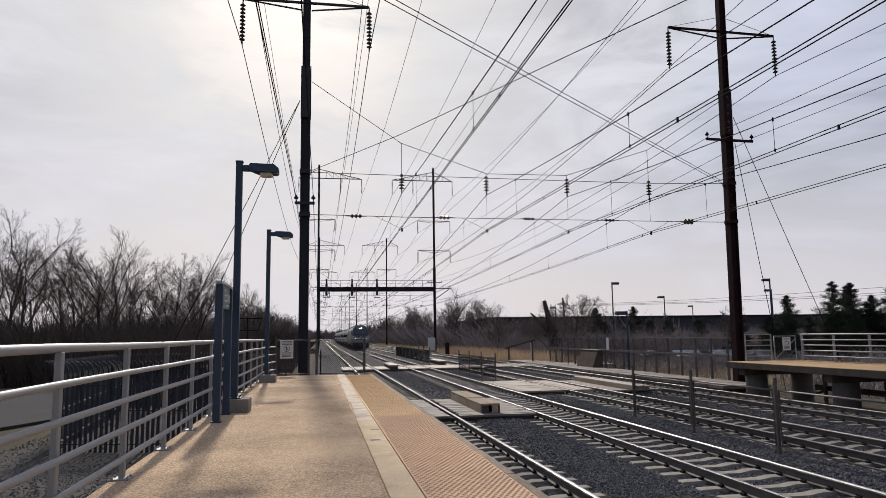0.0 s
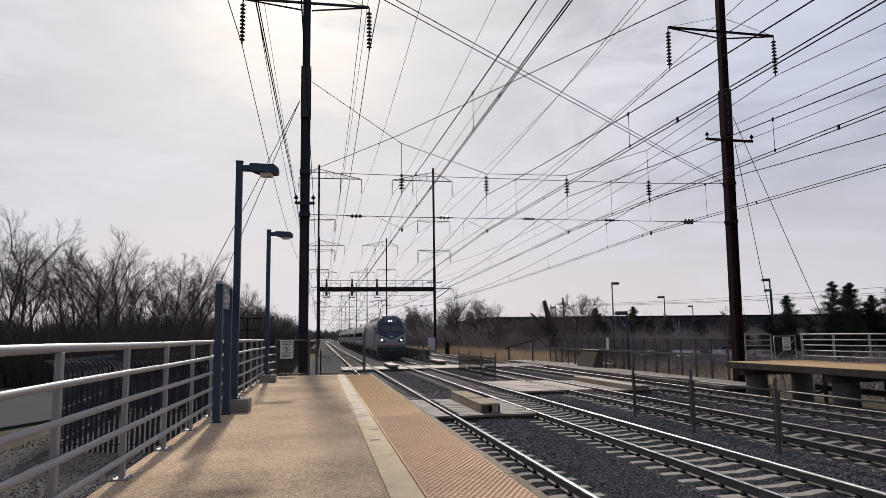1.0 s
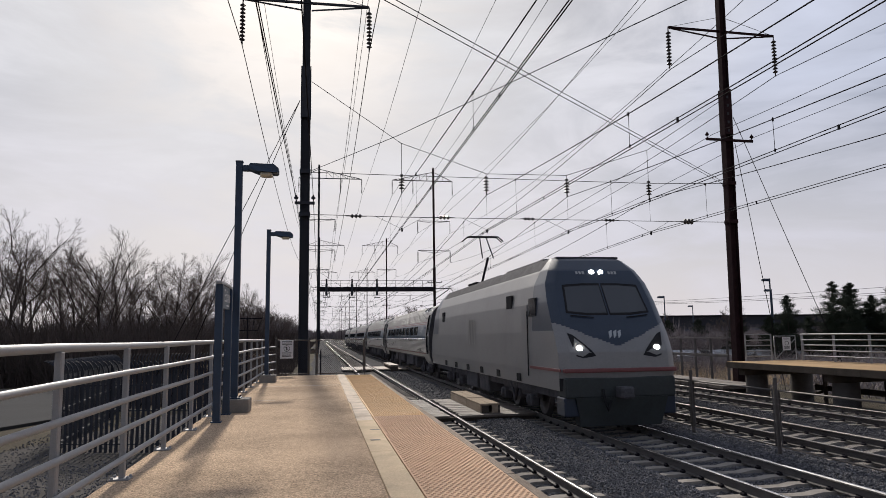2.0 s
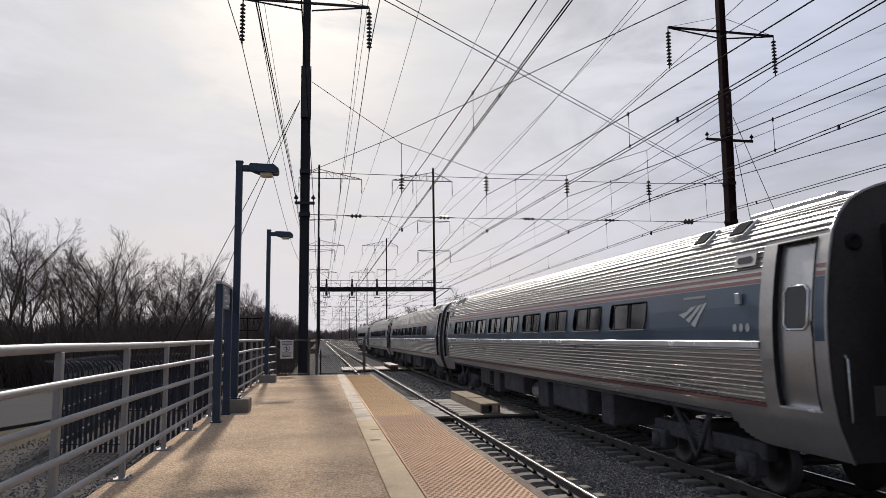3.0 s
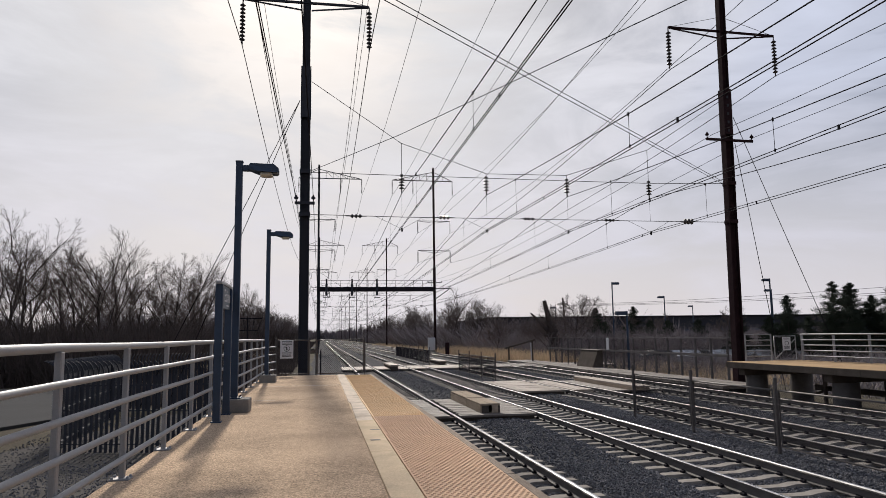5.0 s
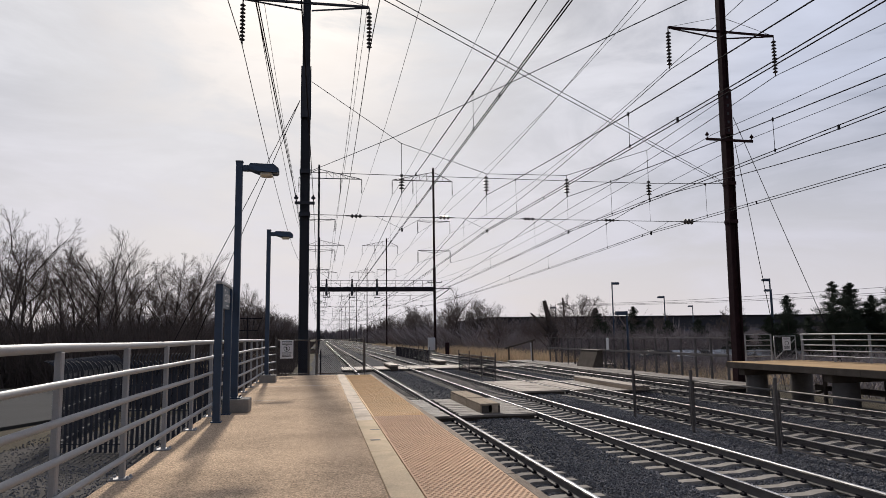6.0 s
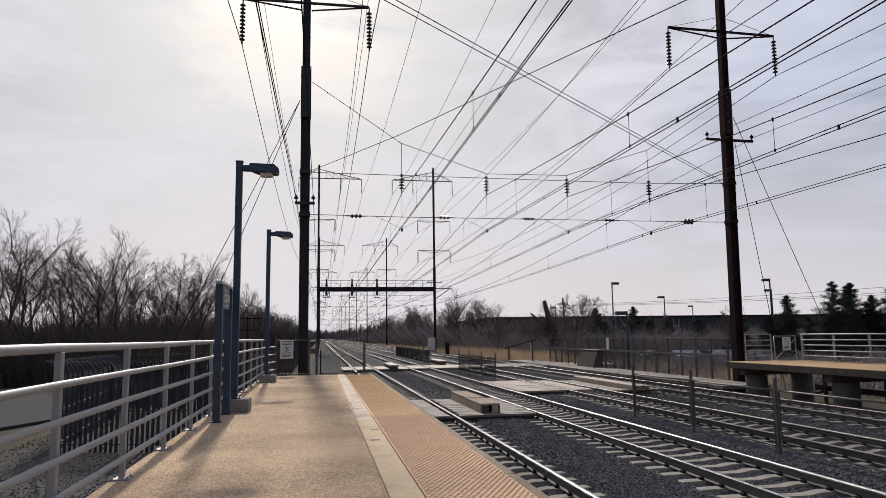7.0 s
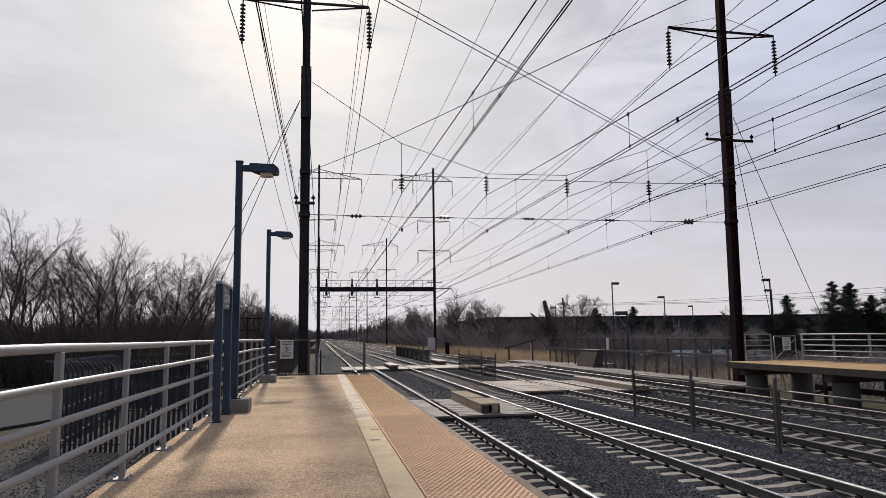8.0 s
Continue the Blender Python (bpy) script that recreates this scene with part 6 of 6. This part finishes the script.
# ---- trees, brush and the distance ----
def tree_geo(seed, height, spread, lean=0.0, bushy=1.0):
    """Trunk and limbs in one mesh, fine branches in another; bare winter tree."""
    r = random.Random(seed)
    wood, fine = Geo(), Geo()

    def grow(p, d, length, rad, depth):
        n = 4 if depth < 3 else 3
        pts, q, dd = [p], p, d.copy()
        for i in range(n):
            wob = 0.16 if depth == 0 else 0.30
            dd = (dd + Vector((r.uniform(-wob, wob), r.uniform(-wob, wob), r.uniform(-0.08, 0.16) * (1 if depth < 3 else 0.8)))).normalized()
            q = q + dd * (length / n)
            pts.append(q)
        if depth <= 1:
            wood.path(pts, rad, 6 if depth == 0 else 5, rad * 0.45, caps=False)
        elif depth == 2:
            fine.path(pts, rad, 4, rad * 0.5, caps=False)
        else:
            fine.path(pts if depth == 3 else [pts[0], pts[2], pts[-1]], rad, 3, rad * 0.5, caps=False)
        if depth >= 4:
            return
        kids = (r.randint(9, 12), r.randint(8, 11), r.randint(7, 9), r.randint(4, 6))[depth]
        kids = int(kids * bushy)
        lo = (0.22, 0.25, 0.2, 0.15)[depth]
        for k in range(kids):
            f = lo + (1 - lo) * (k + r.random()) / kids
            j = min(n - 1, int(f * n))
            base = pts[j].lerp(pts[j + 1], f * n - j)
            axis = pts[j + 1] - pts[j]
            side = axis.orthogonal().normalized()
            side.rotate(Matrix.Rotation(r.uniform(0, 6.283), 3, axis))
            open_ = (0.85, 0.9, 1.0, 1.1)[depth] * spread
            nd = (axis.normalized() + side * open_ * r.uniform(0.6, 1.2)).normalized()
            nd.z += 0.06
            nl = length * (0.92, 0.58, 0.52, 0.5)[depth] * (1.15 - 0.6 * f) * r.uniform(0.75, 1.15)
            grow(base, nd.normalized(), nl, max(0.0075, rad * (0.40, 0.40, 0.42, 0.55)[depth] * (1.1 - 0.4 * f)), depth + 1)

    grow(Vector((0, 0, -0.4)), Vector((lean, 0, 1)).normalized(), height * 0.66, height * 0.0145, 0)
    return wood, fine


def build_trees():
    kinds = []
    for seed, h, sp, lean, b in ((11, 12.0, 0.85, 0.05, 0.95), (23, 11.0, 1.0, -0.10, 1.0), (37, 12.5, 0.7, 0.10, 1.0), (41, 10.0, 1.1, 0.0, 1.0), (59, 13.0, 0.8, -0.05, 0.9)):
        t = thing("bare_tree", "bare winter tree with dark branching crown", "tree", "bare trees along the railway", at=pose(-400 - seed, -300, -0.5))
        w, f = tree_geo(seed, h, sp, lean, b)
        part("trunk", w, M["bark"], t)
        part("crown", f, M["twig"], t, "fine bare twigs")
        kinds.append(t)
    r = random.Random(5)
    spots = [(-24.5, 58, 4), (-28.5, 54, 2), (-15.6, 55, 1), (-17.0, 62, 0), (-12.6, 62, 3), (-21, 66, 3), (-13.0, 76, 0), (-11.6, 70, 3), (-33, 62, 0), (-20, 52, 3), (-26, 70, 1)]
    for i in range(34):
        y = 72 + 8.5 * i + r.uniform(-3, 3)
        spots.append((-12.5 - r.random() ** 2 * 16 - (3 if y < 90 else 0), y, r.randrange(5)))
    for i in range(36):
        y = 92 + 9 * i + r.uniform(-4, 4)
        spots.append((25.5 + r.random() ** 1.5 * 18, y, r.randrange(5)))
    spots += [(27.5, 120, 0), (26.5, 128, 2), (29.0, 126, 1)]
    used = set()
    for x, y, k in spots:
        m = pose(x, y, -0.55, 0, 0, r.uniform(0, 360))
        if x > 0.245 * y:
            m = m @ Matrix.Scale(0.55, 4)
        elif x > 0.19 * y:
            m = m @ Matrix.Scale(0.78, 4)
        if k not in used:
            kinds[k].matrix_basis = m
            used.add(k)
        else:
            copy_thing(kinds[k], m)
    # lower trees of the far side
    small = []
    for seed, h, sp, lean in ((71, 8.6, 1.25, 0.18), (83, 6.6, 1.1, -0.12)):
        t = thing("bare_tree", "small bare tree with drooping twigs beyond the fence", "tree", "small bare trees", at=pose(-400, -300, 0))
        w, f = tree_geo(seed, h, sp, lean, 1.0)
        part("trunk", w, M["bark"], t)
        part("crown", f, M["twig"], t)
        small.append(t)
    small[0].matrix_basis = pose(28.3, 75, -0.6, 0, 0, 20)
    small[1].matrix_basis = pose(24.2, 72, -0.6, 0, 0, 160)
    for x, y, k, a in ((42.5, 66, 1, 30), (52, 62, 0, 80), (57, 58, 0, 190), (33, 84, 1, 100), (37, 80, 0, 250), (47, 90, 1, 10), (25.5, 82, 0, 300), (22.5, 88, 1, 200), (30, 88, 0, 60), (27, 79, 1, 140)):
        copy_thing(small[k], pose(x, y, -0.7, 0, 0, a) @ Matrix.Scale(0.68 if k == 0 else 0.9, 4))
    # ivy-clad broken trunk
    s = thing("broken_trunk", "ivy-clad broken tree trunk leaning beyond the tracks", "tree trunk")
    part("trunk", Geo().path([(24.6, 70, -0.6), (24.0, 70, 2.6), (23.3, 70, 5.9)], 0.42, 8, 0.22).path([(24.2, 70, 2.0), (22.6, 70.5, 4.0), (21.9, 70.4, 4.6)], 0.2, 6, 0.08), M["bark"], s)
    iv = Geo()
    rr = random.Random(9)
    for i in range(1300):
        z = rr.uniform(-0.4, 3.2) if rr.random() < 0.85 else rr.uniform(3, 5.0)
        x = 24.6 - 0.19 * (z + 0.6)
        w = 0.95 - 0.17 * z
        p = Vector((x + rr.gauss(0, w * 0.5), 70 + rr.gauss(0, w * 0.5), z))
        d = Vector((rr.gauss(0, 1), rr.gauss(0, 1), rr.gauss(0, 1))).normalized() * 0.13
        e = d.orthogonal().normalized() * 0.1
        iv.add([p - d, p + e, p + d, p - e], [(0, 1, 2, 3)])
    tagged(part("ivy", iv, M["bark"], s, "dark ivy leaves"), kind="stuff")


def conifer(h, seed):
    r = random.Random(seed)
    w, g = Geo(), Geo()
    w.path([(0, 0, -0.4), (0.05, 0, h * 0.5), (0, 0, h * 0.97)], h * 0.016, 6, 0.012)
    n = int(78 * h / 7)
    for i in range(n):
        f = (i + r.random()) / n
        z = h * (0.06 + 0.92 * f)
        length = (h * 0.36) * (1 - f) ** 0.8 * r.uniform(0.45, 1.3) + 0.1
        a = r.uniform(0, 6.283)
        d = Vector((math.cos(a), math.sin(a), r.uniform(0.0, 0.4)))
        p0 = Vector((0, 0, z))
        w.path([p0, p0 + d * length], 0.018, 3, 0.006, caps=False)
        k = int(80 + 170 * length)
        for j in range(k):
            u = r.random() ** 0.7
            p = p0 + d * (length * u) + Vector((r.gauss(0, 0.15), r.gauss(0, 0.15), r.gauss(-0.03, 0.10))) * (0.5 + length * 0.5)
            q = Vector((r.gauss(0, 1), r.gauss(0, 1), r.gauss(0.3, 1))).normalized() * r.uniform(0.10, 0.20)
            e = q.orthogonal().normalized() * 0.028
            g.add([p - e, p + e, p + q], [(0, 1, 2)])
    return w, g


def build_conifers():
    kinds = []
    for k, h in ((0, 8.0), (1, 6.6), (2, 4.6)):
        t = thing("cedar_tree", "dark evergreen cedar beyond the far platform", "evergreen", "cedars", at=pose(-380, -300, 0))
        w, g = conifer(h, 90 + k)
        part("trunk", w, M["bark"], t)
        tagged(part("foliage", g, M["needle"], t, "dark green needles"), kind="stuff")
        kinds.append(t)
    first = set()
    for x, y, k in ((49.5, 60, 0), (44.4, 60, 1), (54.4, 60.5, 1), (51.9, 61, 1), (47.4, 61, 2), (48.4, 59, 2), (50.8, 58.6, 2), (53.2, 62, 0), (57.5, 61, 0), (56, 59, 1), (43.2, 61, 2), (45.6, 62, 2), (61, 59, 1), (40.5, 62, 2), (36.5, 78, 2), (38.2, 76, 2), (41, 77, 2), (43.2, 74, 2), (33.0, 77, 2), (40, 84, 1), (36.5, 88, 1), (63.5, 60, 0)):
        if k not in first:
            kinds[k].matrix_basis = pose(x, y, -0.75)
            first.add(k)
        else:
            copy_thing(kinds[k], pose(x, y, -0.75, 0, 0, (x * 77) % 360))


def blades(name, label, material, areas, seed, lean=0.35):
    """Thin upright stems and sprays as one mass. areas: x0, x1, y0, y1, count, low, high, width."""
    r = np.random.default_rng(seed)
    V, F, o = [], [], 0
    for x0, x1, y0, y1, n, lo, hi, w in areas:
        n = int(n)
        # stems gather in clumps
        nc = max(4, n // 60)
        cx, cy, ch = r.uniform(x0, x1, nc), r.uniform(y0, y1, nc), r.uniform(0.55, 1.0, nc)
        c = r.integers(0, nc, n)
        px = np.clip(cx[c] + r.normal(0, 0.8, n), x0, x1)
        py = np.clip(cy[c] + r.normal(0, 0.9, n), y0, y1)
        h = r.uniform(lo, hi, n) * ch[c]
        z = np.full(n, -0.75)
        up = r.random(n) < 0.45
        z = np.where(up, z + h * r.uniform(0.1, 0.6, n), z)
        l = h * np.where(up, 0.45, 1.0)
        dx, dy = r.normal(0, lean, n) * l, r.normal(0, lean, n) * l
        a = r.uniform(0, np.pi, n)
        ex, ey = np.cos(a) * w, np.sin(a) * w
        tri = np.stack([np.stack([px - ex, py - ey, z], 1), np.stack([px + ex, py + ey, z], 1), np.stack([px + dx, py + dy, z + l], 1)], 1)
        V.append(tri.reshape(-1, 3))
        F.append(np.arange(3 * n).reshape(-1, 3) + o)
        o += 3 * n
    me = bpy.data.meshes.new(name)
    me.from_pydata(np.concatenate(V).tolist(), [], np.concatenate(F).tolist())
    me.materials.append(material)
    return tagged(new(name, me), label, "brush" if "brush" in name or "wood" in name else "grass", kind="stuff")


def build_brush():
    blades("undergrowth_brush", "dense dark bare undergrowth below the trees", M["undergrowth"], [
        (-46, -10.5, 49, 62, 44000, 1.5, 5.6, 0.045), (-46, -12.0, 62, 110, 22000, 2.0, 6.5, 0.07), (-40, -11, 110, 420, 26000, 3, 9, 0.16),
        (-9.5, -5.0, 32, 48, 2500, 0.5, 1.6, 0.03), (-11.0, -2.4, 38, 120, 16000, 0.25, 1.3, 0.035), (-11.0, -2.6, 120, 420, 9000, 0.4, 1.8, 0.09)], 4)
    blades("brush", "grey-brown bare thicket beyond the tracks", M["brush"], [
        (23.0, 34, 66, 110, 36000, 1.0, 4.2, 0.035), (24, 48, 95, 420, 32000, 3, 8.0, 0.14), (30, 68, 64, 96, 52000, 1.0, 4.6, 0.038), (20.5, 62, 46, 60, 7000, 0.4, 2.2, 0.03), (21, 44, 20, 46, 7000, 0.4, 1.9, 0.025)], 14, 0.75)
    blades("dry_grass", "tall pale straw grass on the bank", M["straw"], [
        (19.6, 23.0, 60, 112, 34000, 0.6, 1.9, 0.03), (20.2, 30, 36, 62, 10000, 0.25, 1.0, 0.02), (19.0, 22.5, 110, 260, 8000, 0.4, 1.3, 0.06), (-11.5, -8.5, 44, 150, 6000, 0.2, 0.8, 0.03)], 6, 0.22)
    # woods far down the line close the view; their pale grey holds the haze
    blades("far_woods", "bare woods at the far end of the line, haze painted into their grey", M["far_twigs"], [(-60, -13, 160, 420, 30000, 5, 14, 0.16), (-70, -13, 420, 1300, 40000, 7, 18, 0.4), (24, 110, 420, 1300, 34000, 6, 15, 0.4), (-60, 60, 1320, 1400, 9000, 9, 22, 0.8), (-260, -40, 60, 420, 26000, 4, 12, 0.3), (60, 330, 110, 420, 18000, 2, 7, 0.25)], 8, 0.12)


def build_distance():
    b = thing("warehouse", "long low dark warehouse far beyond the parking lot", "building")
    part("wall", Geo().box(38, 150, -0.9, 190, 200, 6.0), mat("dull_wall_sheet", (0.045, 0.046, 0.055), 0.8, var=0.2, scale=0.1, fine=3, bump=0.1), b)
    part("roof", Geo().box(37.6, 149.6, 6.0, 190.4, 200.4, 6.35, 0.05), M["dark_steel"], b)
    for i in range(18):
        part("bay_door", Geo().box(44 + 8 * i, 149.93, -0.5, 47.6 + 8 * i, 149.99, 3.2), M["navy"], b)
    def lamp(x, y, z, arm, label, zb=-0.85):
        t = thing("lot_lamp", label, "lamp post", "parking lot lamps")
        part("pole", Geo().path([(x, y, zb), (x, y, z)], 0.10, 8, 0.07), M["navy"], t)
        part("lamp_head", Geo().box(min(x, x + arm), y - 0.2, z - 0.28, max(x, x + arm), y + 0.2, z - 0.02, 0.05), M["navy"], t)
    for x, y, z, arm in ((33.2, 75, 8.25, 0.85), (44.9, 85, 7.2, -0.9), (44.2, 62, 7.6, -0.8), (53.6, 75, 7.4, -0.9), (35.0, 100, 6.5, -0.8), (63.3, 110, 7.0, -0.8)):
        lamp(x, y, z, arm, "tall dark parking lot lamp beyond the fence")
    lamp(20.45, 44, 3.85, -0.8, "dark lamp post standing behind the timber fence", -0.6)
    p = thing("utility_pole", "dark timber utility pole beyond the tracks", "utility pole")
    part("pole", Geo().path([(34.9, 95, -0.8), (34.4, 95, 7.6)], 0.17, 8, 0.12), M["timber"], p)
    part("crossarm", Geo().box(33.6, 94.9, 6.6, 35.2, 95.05, 6.75), M["timber"], p)
    for x1, z1, x2, z2 in ((55.7, 7.05, 40, 6.7), (55.6, 6.1, 34.5, 6.5), (55.5, 5.8, 34.0, 6.4)):
        solid("utility_wire", Geo().path(sag((x1 + 12, 40, z1 + 0.4), (x2, 95, z2), 0.5, 10), 0.022, 4), M["wire"], "thin black utility wire beyond the far platform", "wire", "utility wires")
    # control cabinet and post by the mast
    c = thing("trackside_cabinet", "pale grey trackside equipment cabinet on short legs", "cabinet")
    part("body", Geo().box(17.0, 109.5, 0.1, 18.1, 110.3, 2.1, 0.04), M["sign_white"], c)
    part("door", Geo().box(17.1, 109.45, 0.25, 18.0, 109.5, 1.95, 0.01), M["sign_white"], c)
    part("plinth", Geo().box(17.1, 109.6, -0.6, 18.0, 110.2, 0.1), M["grey_concrete"], c)
    c = thing("marker_board", "rust-brown trackside board on a short post", "trackside board")
    part("board", Geo().box(18.0, 100, -0.5, 18.6, 100.12, 1.3, 0.02), M["rust_steel"], c)
    part("cap", Geo().box(17.97, 99.97, 1.3, 18.63, 100.15, 1.36, 0.01), M["rust_steel"], c)
    # utility frame seen over the railing beside the second lamp
    f = thing("sign_frame", "small steel frame on a post beyond the platform", "frame")
    part("post", Geo().path([(-3.6, 36, -0.6), (-3.6, 36, 3.4)], 0.04, 6), M["dark_steel"], f)
    part("basket", Geo().path([(-4.2, 36, 3.35), (-2.9, 36, 3.35), (-3.1, 36, 2.75), (-4.0, 36, 2.75), (-4.2, 36, 3.35)], 0.03, 5).path([(-3.8, 36, 3.3), (-3.75, 36, 2.75)], 0.02, 4).path([(-3.3, 36, 3.3), (-3.35, 36, 2.75)], 0.02, 4), M["dark_steel"], f)


def build_cars():
    M["car_paint"] = mat("car_paint", (0.25, 0.26, 0.28), 0.25, metal=0.3, var=0.9, scale=0.01, fine=1, bump=0, per_object=1.6)
    t = thing("parked_car", "parked car in the lot beyond the fence", "car", "parked cars", at=pose(33, 64, -0.8))
    prof = [(-2.2, 0.35), (2.2, 0.35), (2.25, 0.75), (1.5, 0.92), (0.85, 1.0), (0.3, 1.42), (-1.0, 1.46), (-1.75, 1.05), (-2.2, 0.95)]
    g = Geo()
    n = len(prof)
    g.add([(x, -0.88 + (0.16 if z > 1.2 else 0), z) for x, z in prof] + [(x, 0.88 - (0.16 if z > 1.2 else 0), z) for x, z in prof], [tuple(range(n)), tuple(range(2 * n - 1, n - 1, -1))] + [(i, n + i, n + (i + 1) % n, (i + 1) % n) for i in range(n)])
    part("body", g, M["car_paint"], t)
    for s in (-1, 1):
        part("side_window", Geo().add([(x, s * y, z) for x, y, z in ((-1.5, 0.885, 1.06), (0.7, 0.885, 1.03), (0.25, 0.75, 1.38), (-1.0, 0.75, 1.41))] + [(x, s * (y + 0.01), z) for x, y, z in ((-1.5, 0.885, 1.06), (0.7, 0.885, 1.03), (0.25, 0.75, 1.38), (-1.0, 0.75, 1.41))], [(0, 1, 2, 3), (4, 5, 6, 7), (0, 1, 5, 4), (1, 2, 6, 5), (2, 3, 7, 6), (3, 0, 4, 7)]), M["pane"], t)
        for x in (-1.35, 1.35):
            part("wheel", Geo().lathe((x, s * 0.80, 0.32), [(0.0, 0.09 * s), (0.2, 0.09 * s), (0.32, 0.06 * s), (0.32, -0.1 * s), (0, -0.1 * s)], 14, (0, 1, 0)), M["rubber"], t)
    part("windscreen", Geo().add([(0.88, -0.7, 1.01), (0.88, 0.7, 1.01), (0.36, 0.66, 1.39), (0.36, -0.66, 1.39), (0.86, -0.7, 0.99), (0.86, 0.7, 0.99), (0.34, 0.66, 1.37), (0.34, -0.66, 1.37)], [(0, 1, 2, 3), (7, 6, 5, 4), (0, 4, 5, 1), (2, 6, 7, 3)]), M["pane"], t)
    for i in range(1, 9):
        copy_thing(t, pose(33 + 1.15 * i * 1.4, 64 + (i % 3) * 0.4 - 0.35 * i, -0.8, 0, 0, 70 + 20 * (i % 2)))


# ---- build ----
build_ground()
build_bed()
build_platform()
build_far_platform()
build_walkway()
build_masts()
build_cross_spans()
build_wires()
build_gantry()
build_train()
build_distance()
build_trees()
build_conifers()
build_brush()
build_cars()
build_railing()
build_end_gate()
build_lamps()
build_name_sign()
build_palisade()
build_track_fence()
build_crossings()
build_tracks()
build_stones()
motions()
